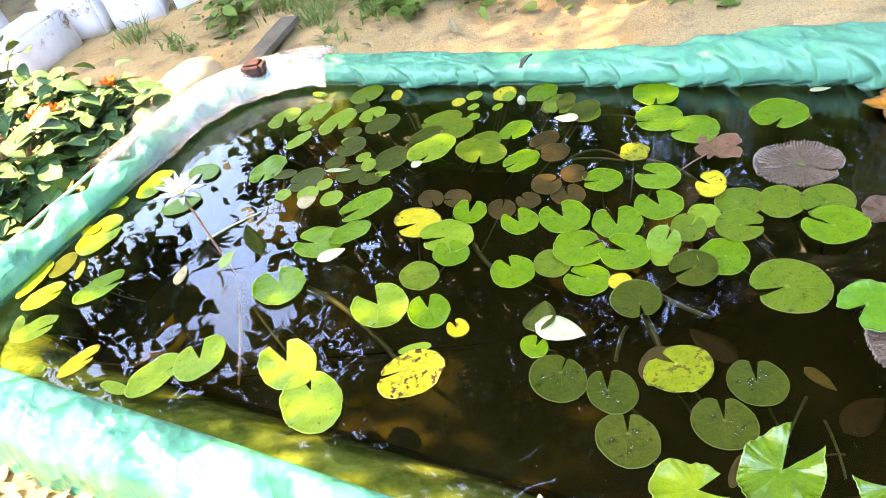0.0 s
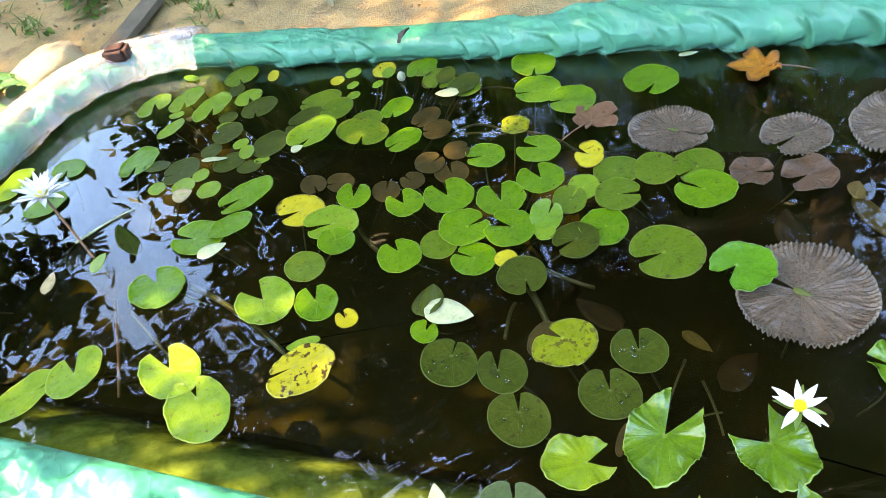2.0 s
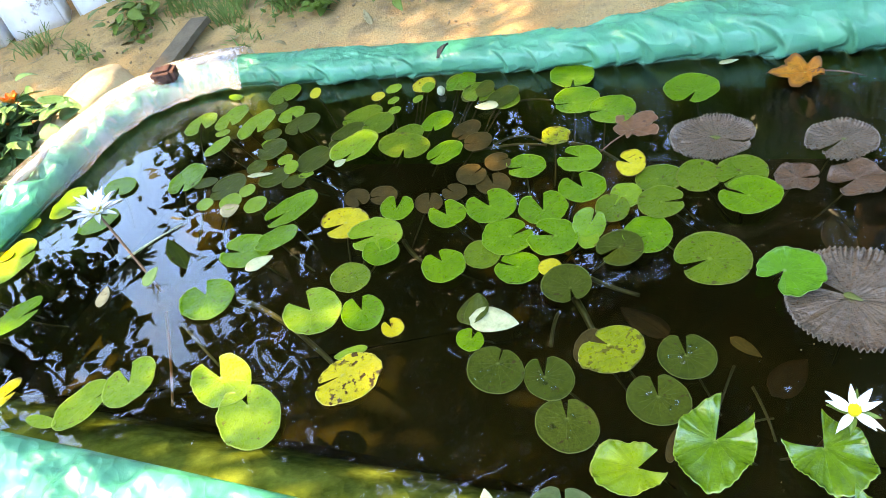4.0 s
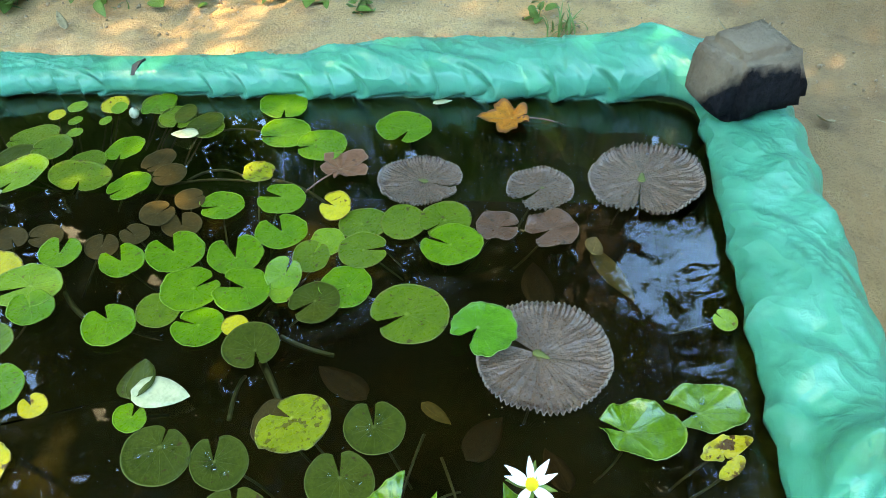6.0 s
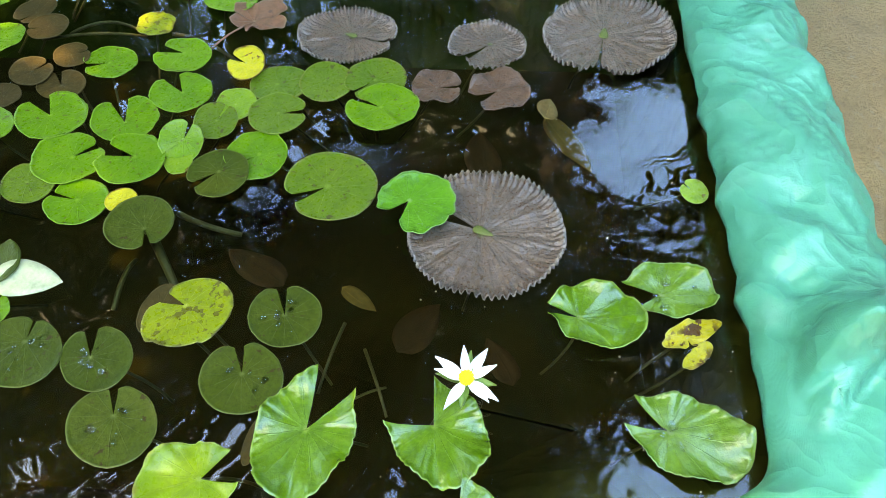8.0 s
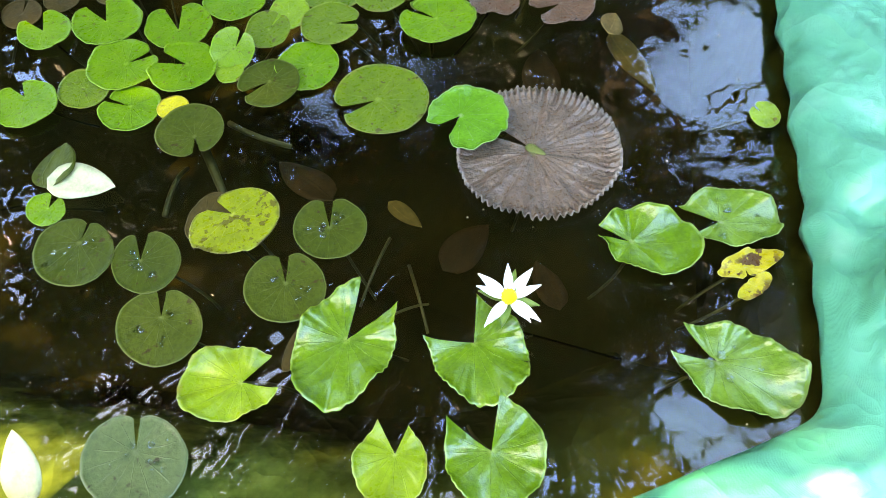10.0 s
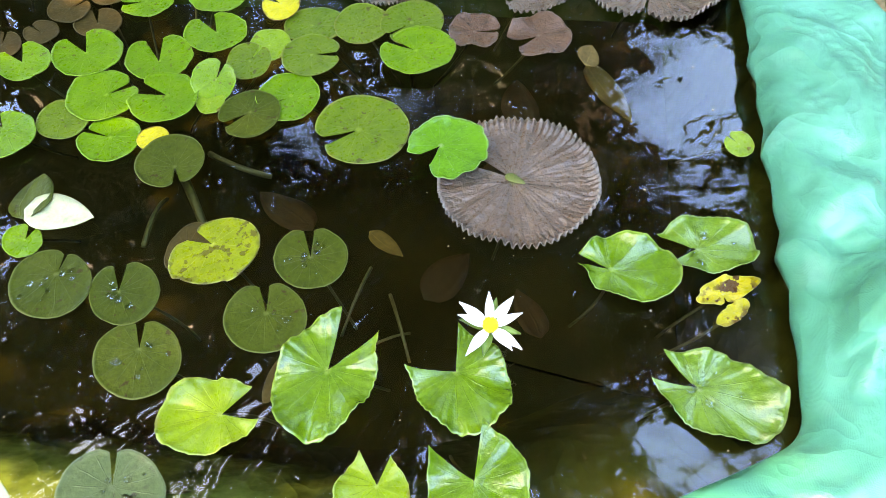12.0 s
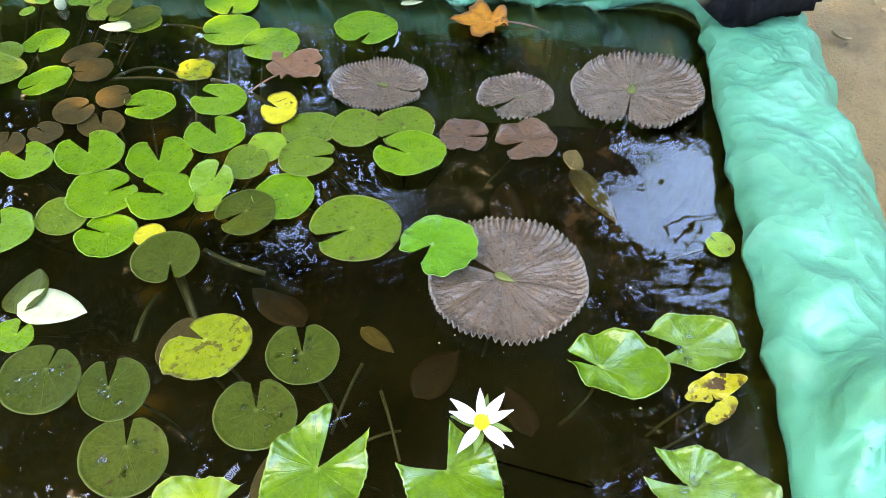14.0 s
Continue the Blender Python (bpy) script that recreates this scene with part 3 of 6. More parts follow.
def build_liner():
    step = 0.005
    pts, normals = outline(step)
    count = len(pts)
    profile = []
    for (a, b), (c, d) in zip(RIM, RIM[1:]):
        k = 5 if a > -0.1 else 3
        profile += [(a + (c - a) * i / k, b + (d - b) * i / k) for i in range(k)]
    profile.append(RIM[-1])
    m = len(profile)
    # soften the section's corners
    for _ in range(3):
        profile = [profile[0]] + [((profile[i - 1][0] + 2 * profile[i][0] + profile[i + 1][0]) / 4, (profile[i - 1][1] + 2 * profile[i][1] + profile[i + 1][1]) / 4) for i in range(1, m - 1)] + [profile[-1]]
    verts, uvs = [], []
    for i, (p, n) in enumerate(zip(pts, normals)):
        s = i * step
        w, h = rim_size(p.x, p.y)
        w += 0.010 * wobble(s * 2.0, 20.0)
        h += 0.006 * wobble(s * 2.0, 30.0)
        near = smoothstep(1.1, 0.8, p.y)
        section = []
        for f, g in profile:
            d = fold_shift(s, f, p.x, p.y)
            off = f * (0.10 + 0.36 * near) if f < 0 else f * w
            if g > 0:
                z = g * h
            else:
                z = g * (1 - 0.45 * near * smoothstep(-0.7, -0.2, f)) if f < 0.5 else -g * GROUND
            section.append((off, z, d))
        for k, (off, z, d) in enumerate(section):
            a, b = section[max(0, k - 2)], section[min(m - 1, k + 2)]
            along = Vector((b[0] - a[0], b[1] - a[1])).normalized()
            q = p + n * (off - along.y * d)
            verts.append(pond(q.x, q.y, z + along.x * d))
            uvs.append((s, profile[k][0]))
    faces = [(i * m + k, i * m + k + 1, ((i + 1) % count) * m + k + 1, ((i + 1) % count) * m + k) for i in range(count) for k in range(m - 1)]
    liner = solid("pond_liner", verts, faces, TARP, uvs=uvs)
    tagged(liner, "turquoise plastic tarpaulin draped over the raised pond rim, creased and dusty", "pond liner", kind="structure")
    floor_verts = [verts[i * m + 2] for i in range(0, count, 4)]
    centre = pond(-0.8, 1.5, -0.44)
    ring = len(floor_verts)
    mid = [Vector((*v.lerp(centre, 0.25).xy, -0.40 + 0.03 * wobble(v.x * 4, v.y * 4))) for v in floor_verts]
    allv = floor_verts + mid + [centre]
    ff = [(i, (i + 1) % ring, ring + (i + 1) % ring, ring + i) for i in range(ring)] + [(ring + i, ring + (i + 1) % ring, 2 * ring) for i in range(ring)]
    tagged(solid("pond_bottom", allv, ff, MUD), "dark brown silt on the bottom of the pond", "pond bottom", kind="structure")


def build_water():
    pts, normals = outline(0.05)
    verts = [pond(*(p + n * 0.03)) for p, n in zip(pts, normals)]
    n = len(verts)
    inner = [v.lerp(pond(-0.8, 1.5), 0.5) for v in verts]
    verts = verts + inner + [pond(-0.8, 1.5)]
    faces = [(i, (i + 1) % n, n + (i + 1) % n, n + i) for i in range(n)] + [(n + i, n + (i + 1) % n, 2 * n) for i in range(n)]
    tagged(solid("water", verts, faces, WATER), "dark still pond water mirroring sky and trees", "water", kind="structure")


def build_ground():
    step = 0.05
    pts, normals = outline(step)
    n = len(pts)
    offsets = [0.02 + 0.05 * i for i in range(60)] + [3.3, 3.8, 4.5, 5.5, 7, 9, 12, 17, 25, 40, 80, 200, 600]
    verts = []
    for d in offsets:
        for i, (p, m) in enumerate(zip(pts, normals)):
            w, _ = rim_size(p.x, p.y)
            c = Vector((-0.8, 1.5))
            away = (p - c).normalized()
            blend = smoothstep(0.0, 3.0, d)
            q = p + m * (w * 0.9) + (m * (1 - blend) + away * blend).normalized() * d
            x, y = (U * q.x + V * q.y).xy
            fade = 1 if d < 8 else 0.2
            z = GROUND + fade * (0.03 * wobble(x * 1.3, y * 1.3, 8) + 0.012 * wobble(x * 6, y * 6, 3) + 0.004 * wobble(x * 22, y * 22, 5))
            verts.append((x, y, z))
    k = len(offsets)
    faces = [(r * n + i, r * n + (i + 1) % n, (r + 1) * n + (i + 1) % n, (r + 1) * n + i) for r in range(k - 1) for i in range(n)]
    tagged(solid("ground", verts, faces, SOIL), "bare sandy brown soil round the pond", "ground", kind="structure")


build_liner()
build_water()
build_ground()

# ---- water lily pads ----
ROOTS = ((0.45, 1.55), (-0.05, 1.75), (0.95, 1.35), (0.62, 0.75), (-0.75, 2.1), (0.2, 2.25))
PAD_LABEL = {
    "lime": "yellow-green round water lily leaf floating on the pond",
    "bright": "fresh green notched water lily leaf floating flat",
    "green": "mid-green water lily leaf lying among others",
    "olive": "dark olive water lily leaf with a matt surface",
    "sage": "grey-green notched water lily leaf with a wet sheen",
    "russet": "reddish-brown dying water lily leaf with curled edges",
    "brownpad": "small bronze-brown water lily leaf just under the surface",
    "grey": "large bronze-grey water lily leaf with a toothed edge",
    "yellow": "yellow dying water lily leaf with brown edges",
    "spotted": "yellow water lily leaf blotched with brown decay",
    "holed": "yellow-green decaying water lily leaf with eaten edges",
    "heart": "glossy green heart-shaped water lily leaf held above the water",
    "drop": "glossy pale green water lily leaf with water beads",
    "lobed": "vivid green scalloped water lily leaf with a wavy edge",
    "rotten": "yellow dying lily leaf with brown blotches beside the rim",
    "limeheart": "lime green heart-shaped water lily leaf, edges curled",
}
pad_count = 0


def leaf_data(rx, ry, turn, ax, ay, notch, gape, tooth=0.0, teeth=60, wave=0.0, dish=0.0, round_lobe=0.14, seed=0, thick=0.0016, eaten=0.0, pleat=0.0, ragged=0.0, lumps=0.02, frill=0.07):
    """A notched blade round its stalk point (ax, ay), inside an ellipse; top and under side joined."""
    segs, rings = (84 if rx < 0.08 else 184 if rx < 0.1 else 288), (0.0, 0.18, 0.36, 0.54, 0.70, 0.84, 0.94, 1.0)
    ct, st = math.cos(turn), math.sin(turn)
    lx, ly = ax * ct + ay * st, -ax * st + ay * ct
    inside = math.hypot(lx / rx, ly / ry)
    if inside > 0.6:
        lx, ly = lx * 0.6 / inside, ly * 0.6 / inside
    ax, ay = lx * ct - ly * st, lx * st + ly * ct
    verts, uvs = [], []
    full = gape <= 0
    span = 2 * math.pi - (0 if full else 2 * gape)
    count = segs + (0 if full else 1)
    for r in rings:
        for i in range(count):
            k = i / segs
            phi = notch + (0 if full else gape) + span * k
            dx, dy = math.cos(phi - turn), math.sin(phi - turn)
            a = (dx / rx) ** 2 + (dy / ry) ** 2
            b = 2 * (lx * dx / rx ** 2 + ly * dy / ry ** 2)
            c = (lx / rx) ** 2 + (ly / ry) ** 2 - 1
            far = (-b + math.sqrt(max(0, b * b - 4 * a * c))) / (2 * a)
            end = min(k, 1 - k) * span
            if not full:
                far *= 1 - round_lobe * max(0.0, 1 - end / 0.35) ** 2
            far *= 1 + 0.035 * wobble(math.cos(phi) * 1.6, math.sin(phi) * 1.6, seed) + 0.012 * wobble(math.cos(phi) * 7, math.sin(phi) * 7, seed)
            if ragged:
                far *= 1 + ragged * (wobble(math.cos(phi) * 3.5, math.sin(phi) * 3.5, seed + 9) + 0.7 * abs(wobble(math.cos(phi) * 9, math.sin(phi) * 9, seed + 4)))
            if tooth:
                far *= 1 - tooth * abs(((k * teeth) % 1.0) - 0.4)
            if eaten:
                far *= 1 - eaten * smoothstep(0.12, 0.3, wobble(math.cos(phi) * 1.6, math.sin(phi) * 1.6, seed + 5))
            x, y = ax + math.cos(phi) * far * r, ay + math.sin(phi) * far * r
            z = dish * r * r * far + wave * r ** 3 * far * (math.sin(phi * 5 + seed) + 0.8 * wobble(math.cos(phi) * 4, math.sin(phi) * 4, seed))
            z += lumps * far * r * wobble(x * 22, y * 22, seed)
            if pleat:
                z += pleat * far * r * (math.sin(phi * 27) + 0.7 * math.sin(phi * 53 + 6 * r)) + 0.05 * far * wobble(x * 45, y * 45, seed + 3)
            z += 0.03 * far * smoothstep(0.94, 1.0, r)
            if tooth:
                z += frill * far * smoothstep(0.84, 1.0, r) * abs(((k * teeth) % 1.0) - 0.4)
            verts.append(Vector((x, y, z)))
            uvs.append((k, r))
    total = len(verts)
    verts += [v - Vector((0, 0, thick)) for v in verts]
    uvs += uvs
    faces = []
    for r in range(len(rings) - 1):
        for i in range(segs):
            a, b = r * count + i, r * count + (i + 1) % count
            c, d = a + count, b + count
            faces.append((a, c, d, b) if r else (a, c, d))
            faces.append((total + b, total + d, total + c, total + a) if r else (total + d, total + c, total + a))
    last = (len(rings) - 1) * count
    for i in range(segs):
        a, b = last + i, last + (i + 1) % count
        faces.append((a, total + a, total + b, b))
    return verts, faces, uvs


def droplet(parent, where, radius):
    ob = new("droplet", DROPLET)
    ob.parent = parent
    ob.matrix_local = Matrix.Translation(where) @ Matrix.Diagonal((radius, radius, radius * 0.6, 1))


def droplet_mesh():
    bm = bmesh.new()
    bmesh.ops.create_uvsphere(bm, u_segments=12, v_segments=8, radius=1.0)
    for v in bm.verts:
        v.co.z = max(v.co.z, -0.25)
    me = bpy.data.meshes.new("droplet")
    bm.to_mesh(me)
    bm.free()
    me.materials.append(DROP)
    me.polygons.foreach_set("use_smooth", [True] * len(me.polygons))
    return me


DROPLET = droplet_mesh()


def pad(kind, x, y, rx, ry, turn, notch, ax, ay, gape, layer, tilt=0, away=0):
    """One lily pad: blade centred at (x, y), stalk at (ax, ay) from it, notch towards the given bearing."""
    global pad_count
    pad_count += 1
    seed = pad_count * 1.37
    shape = dict(tooth=0.0, wave=0.012, dish=0.02)
    if kind == "grey":
        shape = dict(tooth=0.035 if rx < 0.1 else 0.045, teeth=46 if rx < 0.1 else 72, wave=0.02, dish=0.012, pleat=0.007, frill=0.24)
    elif kind == "heart":
        shape = dict(tooth=0.03, teeth=29, wave=0.13, dish=0.12, round_lobe=-0.14, pleat=0.001, ragged=0.03, lumps=0.08)
    elif kind == "drop":
        shape = dict(tooth=0.02, teeth=31, wave=0.10, dish=0.08, round_lobe=-0.16, pleat=0.001, ragged=0.02, lumps=0.07)
    elif kind == "limeheart":
        shape = dict(tooth=0.03, teeth=19, wave=0.12, dish=0.10, round_lobe=-0.16, ragged=0.06, lumps=0.06)
    elif kind == "lobed":
        shape = dict(tooth=0.10, teeth=13, wave=0.05, dish=0.08, round_lobe=0.25)
    elif kind in ("lime", "bright"):
        shape = dict(wave=0.022, dish=0.03, ragged=0.035)
    elif kind == "russet":
        shape = dict(tooth=0.03, teeth=36, wave=0.09, dish=0.06, eaten=0.06)
    elif kind == "holed":
        shape = dict(wave=0.03, dish=0.02, eaten=0.10)
    elif kind == "rotten":
        shape = dict(wave=0.10, dish=0.05, eaten=0.10)
    elif kind == "spotted":
        shape = dict(wave=0.04, dish=0.03, eaten=0.06)
    verts, faces, uvs = leaf_data(rx, ry, radians(turn), ax, ay, radians(notch), radians(gape), seed=seed, **shape)
    ob = solid("lily_pad", verts, faces, PAD[kind], uvs=uvs)
    z = 0.0045 + 0.0045 * layer + (0.004 if kind in ("heart", "drop", "lobed", "limeheart") else 0) - (0.002 if kind == "brownpad" else 0)
    m = Matrix.Translation((x, y, z + math.sin(radians(tilt)) * min(rx, ry)))
    if tilt:
        axis = Vector((math.cos(radians(away + 90)), math.sin(radians(away + 90)), 0))
        m = m @ Matrix.Rotation(-radians(tilt), 4, axis)
    ob.matrix_world = m
    tagged(ob, PAD_LABEL[kind], "lily pad", "lily pads on the pond")
    if kind == "grey" and rx > 0.1:
        # the green boss where the stalk joins
        bm = bmesh.new()
        bmesh.ops.create_uvsphere(bm, u_segments=14, v_segments=8, radius=1.0)
        for v in bm.verts:
            v.co = Vector((v.co.x * 0.10 * rx * (1 + 0.7 * (v.co.x > 0)), v.co.y * 0.05 * rx * (1.2 - 0.5 * v.co.x), v.co.z * 0.0022))
        boss = part("stalk_boss", bm, BOSS, ob, "green boss at the leaf's centre")
        boss.matrix_local = pose(ax, ay, 0.0035, 0, 0, notch + 180)
    # stalk, from under the blade towards the nearest root, cut short for murk
    foot = min(ROOTS, key=lambda r: (r[0] - x) ** 2 + (r[1] - y) ** 2)
    top = Vector((ax * 0.9, ay * 0.9, -0.003))
    low = Vector((foot[0] - x, foot[1] - y, -0.12))
    if low.xy.length > 0.09:
        low.xy = low.xy.normalized() * 0.09
    v, f = tube_data(bent(top, low, (0.02 * wobble(seed, 1), 0.02 * wobble(seed, 2), 0.0), 6), 0.0026, 5)
    solid("stalk", v, f, STALK, ob)
    if kind == "drop" or (kind in ("olive", "sage") and y < 1.2):
        rng = random.Random(pad_count)
        for _ in range(5 if kind == "drop" else 9):
            a, r = rng.uniform(0, 6.28), rng.uniform(0.25, 0.8)
            droplet(ob, Vector((r * rx * 0.8 * math.cos(a), r * ry * 0.8 * math.sin(a), 0.001)), rng.uniform(0.0018, 0.0055) * (1.9 if kind == "drop" else 1))
    return ob


pad('lime', -0.379, 2.774, 0.077, 0.057, 46, -91, 0.000, 0.023, 12, 0)
pad('lime', -0.259, 2.732, 0.082, 0.051, -139, -98, -0.011, -0.006, 12, 0)
pad('lime', -0.178, 2.612, 0.091, 0.055, -138, -109, 0.002, -0.003, 12, 0)
pad('lime', -0.333, 2.564, 0.062, 0.031, -142, 0, 0.000, 0.000, 0, 0)
pad('lime', -0.305, 2.648, 0.028, 0.022, 164, 0, 0.000, 0.000, 0, 0)
pad('lime', -0.045, 2.586, 0.055, 0.046, -151, -88, 0.002, 0.005, 14, 0)
pad('green', -0.044, 2.757, 0.071, 0.060, -149, -87, -0.010, -0.003, 5, 0)
pad('olive', -0.079, 2.668, 0.039, 0.031, 62, 0, 0.000, 0.000, 0, 0)
pad('yellow', 0.065, 2.678, 0.040, 0.022, 76, 0, 0.000, 0.000, 0, 0)
pad('bright', -0.226, 2.886, 0.040, 0.018, 127, 0, 0.000, 0.000, 0, 0)
pad('olive', -0.020, 2.491, 0.068, 0.057, -164, -98, -0.019, -0.011, 8, 0)
pad('olive', -0.132, 2.501, 0.035, 0.033, 165, 0, 0.000, 0.000, 0, 0)
pad('lime', -0.152, 2.451, 0.028, 0.024, 166, 0, 0.000, 0.000, 0, 0)
pad('olive', -0.147, 2.395, 0.060, 0.053, 67, 116, -0.019, 0.002, 5, 1)
pad('olive', -0.213, 2.331, 0.039, 0.036, 59, 0, 0.000, 0.000, 0, 0)
pad('olive', -0.027, 2.241, 0.070, 0.059, 49, 0, 0.000, 0.000, 0, 0)
pad('lime', -0.115, 2.301, 0.028, 0.025, -155, 0, 0.000, 0.000, 0, 1)
pad('lime', -0.104, 2.235, 0.037, 0.025, 79, 0, 0.000, 0.000, 0, 2)
pad('lime', -0.066, 2.173, 0.025, 0.017, 165, 0, 0.000, 0.000, 0, 0)
pad('olive', -0.166, 2.226, 0.056, 0.046, -171, 0, 0.000, 0.000, 0, 0)
pad('olive', -0.111, 2.162, 0.040, 0.033, 154, 0, 0.000, 0.000, 0, 0)
pad('green', 0.183, 2.390, 0.075, 0.055, 180, 161, -0.015, 0.001, 4, 0)
pad('green', 0.218, 2.291, 0.064, 0.057, 62, 157, -0.006, 0.004, 6, 2)
pad('olive', 0.111, 2.286, 0.084, 0.067, -137, 158, -0.010, -0.005, 5, 1)
pad('lime', 0.112, 2.201, 0.090, 0.067, -158, -147, -0.012, -0.024, 11, 3)
pad('green', 0.283, 2.168, 0.062, 0.056, -143, 0, 0.000, 0.000, 0, 0)
pad('green', 0.258, 2.112, 0.098, 0.064, 124, -114, -0.006, -0.015, 10, 1)
pad('bright', 0.396, 2.180, 0.060, 0.046, -154, -115, -0.018, -0.014, 9, 0)
pad('bright', 0.359, 1.997, 0.064, 0.050, -155, -163, -0.008, 0.002, 7, 0)
pad('brownpad', 0.460, 2.072, 0.054, 0.042, -148, -163, -0.002, -0.011, 5, 0)
pad('brownpad', 0.465, 1.982, 0.050, 0.046, 69, 161, 0.001, 0.000, 4, 1)
pad('olive', 0.551, 2.267, 0.056, 0.034, 57, 0, 0.000, 0.000, 0, 0)
pad('olive', 0.597, 2.254, 0.051, 0.031, 56, 0, 0.000, 0.000, 0, 1)
pad('olive', 0.626, 2.166, 0.065, 0.048, -150, -153, -0.003, -0.000, 6, 1)
pad('bright', 0.546, 2.359, 0.065, 0.045, -148, -113, -0.005, 0.011, 18, 0)
pad('lime', 0.329, 2.491, 0.031, 0.028, -150, 0, 0.000, 0.000, 0, 0)
pad('yellow', 0.266, 2.481, 0.030, 0.026, 65, 0, 0.000, 0.000, 0, 0)
pad('lime', 0.306, 2.414, 0.024, 0.018, -147, 0, 0.000, 0.000, 0, 0)
pad('lime', 0.383, 2.362, 0.023, 0.017, -139, 0, 0.000, 0.000, 0, 0)
pad('lime', 0.291, 2.348, 0.024, 0.022, -138, 0, 0.000, 0.000, 0, 0)
pad('yellow', 0.430, 2.437, 0.050, 0.044, 66, 0, 0.000, 0.000, 0, 0)
pad('lime', 0.436, 2.403, 0.033, 0.024, 67, 0, 0.000, 0.000, 0, 1)
pad('bright', -0.454, 2.423, 0.082, 0.061, 49, -109, -0.013, -0.010, 10, 0)
pad('olive', -0.397, 2.359, 0.049, 0.028, 157, 0, 0.000, 0.000, 0, 0)
pad('olive', -0.321, 2.278, 0.068, 0.059, -139, 169, -0.002, -0.007, 4, 0)
pad('lime', -0.406, 2.230, 0.032, 0.028, 100, 0, 0.000, 0.000, 0, 0)
pad('lime', -0.321, 2.181, 0.041, 0.037, 85, 0, 0.000, 0.000, 0, 1)
pad('lime', -0.262, 2.207, 0.032, 0.028, 73, 0, 0.000, 0.000, 0, 1)
pad('lime', -0.247, 2.119, 0.040, 0.038, 72, 0, 0.000, 0.000, 0, 0)
pad('bright', -0.146, 2.019, 0.096, 0.057, -161, -165, -0.012, -0.002, 11, 0)
pad('bright', -0.305, 1.907, 0.084, 0.070, 138, 142, -0.010, 0.001, 9, 0)
pad('bright', -0.208, 1.902, 0.068, 0.045, -173, 175, -0.005, 0.004, 5, 1)
pad('bright', -0.696, 2.546, 0.069, 0.053, 133, -101, -0.006, 0.008, 10, 0)
pad('bright', -0.769, 2.374, 0.071, 0.058, -169, 0, 0.000, 0.000, 0, 0)
pad('lime', -0.884, 2.572, 0.090, 0.057, 58, 10, -0.010, -0.009, 6, 0)
pad('lime', -1.057, 2.336, 0.104, 0.073, 65, 17, 0.004, 0.003, 8, 0)
pad('lime', -1.018, 2.520, 0.037, 0.032, -148, 0, 0.000, 0.000, 0, 0)
pad('yellow', -1.096, 2.384, 0.038, 0.030, 154, 0, 0.000, 0.000, 0, 1)
pad('olive', -1.165, 2.221, 0.064, 0.040, 68, 0, 0.000, 0.000, 0, 0)
pad('lime', -1.248, 2.180, 0.089, 0.030, 63, 0, 0.000, 0.000, 0, 1)
pad('lime', -1.200, 2.076, 0.073, 0.047, -154, 10, 0.014, -0.002, 7, 0)
pad('yellow', -1.098, 2.160, 0.048, 0.015, 84, 0, 0.000, 0.000, 0, 0)
pad('bright', -1.009, 2.030, 0.087, 0.051, -153, 10, 0.008, -0.004, 9, 0)
pad('lime', -1.255, 1.952, 0.054, 0.020, 91, 0, 0.000, 0.000, 0, 0)
pad('lime', -1.185, 1.913, 0.074, 0.045, -166, 4, -0.007, -0.007, 6, 1)
pad('yellow', -1.017, 1.707, 0.070, 0.033, -147, 17, 0.003, -0.005, 11, 0)
pad('lime', -1.135, 1.733, 0.021, 0.013, 130, 0, 0.000, 0.000, 0, 0)
pad('lime', -0.891, 1.557, 0.054, 0.017, 141, 0, 0.000, 0.000, 0, 0)
pad('lime', -0.786, 1.555, 0.082, 0.053, -144, 16, 0.022, 0.002, 6, 0)
pad('lime', -0.656, 1.562, 0.080, 0.067, 54, 97, -0.002, -0.003, 16, 1)
pad('lime', -0.423, 1.444, 0.098, 0.070, 117, 104, -0.002, 0.009, 17, 0)
pad('lime', -0.369, 1.292, 0.105, 0.072, 106, 100, 0.001, 0.036, 15, 1)
pad('bright', -0.435, 1.763, 0.088, 0.075, 124, 100, -0.002, 0.020, 17, 0)
pad('holed', 0.430, 1.056, 0.077, 0.065, -163, 125, 0.003, 0.020, 16, 1)
pad('brownpad', 0.396, 1.096, 0.051, 0.032, 45, 0, 0.000, 0.000, 0, 0)
pad('rotten', 1.084, 0.583, 0.056, 0.023, 171, -114, -0.014, -0.003, 8, 0)
pad('rotten', 1.058, 0.546, 0.039, 0.014, -172, 0, 0.000, 0.000, 0, 1)
pad('yellow', -0.006, 1.852, 0.083, 0.066, 123, -179, 0.003, 0.000, 12, 0)
pad('lime', 0.061, 1.740, 0.086, 0.069, 130, 170, 0.007, -0.002, 8, 1)
pad('bright', 0.057, 1.658, 0.059, 0.049, 106, 90, -0.000, 0.005, 8, 2)
pad('lime', -0.166, 1.551, 0.092, 0.074, 112, 110, -0.004, 0.007, 22, 0)
pad('bright', -0.044, 1.473, 0.066, 0.054, 102, 88, -0.001, 0.011, 16, 0)
pad('green', -0.044, 1.616, 0.062, 0.052, 117, -146, 0.005, -0.002, 0, 0)
pad('yellow', 0.012, 1.383, 0.033, 0.028, 104, 97, -0.003, 0.001, 12, 0)
pad('spotted', -0.125, 1.283, 0.085, 0.070, -170, -176, -0.014, 0.021, 6, 0)
pad('lime', -0.103, 1.359, 0.041, 0.017, 174, 0, 0.000, 0.000, 0, 0)
pad('green', 0.545, 2.359, 0.060, 0.049, 104, -163, 0.002, 0.001, 8, 0)
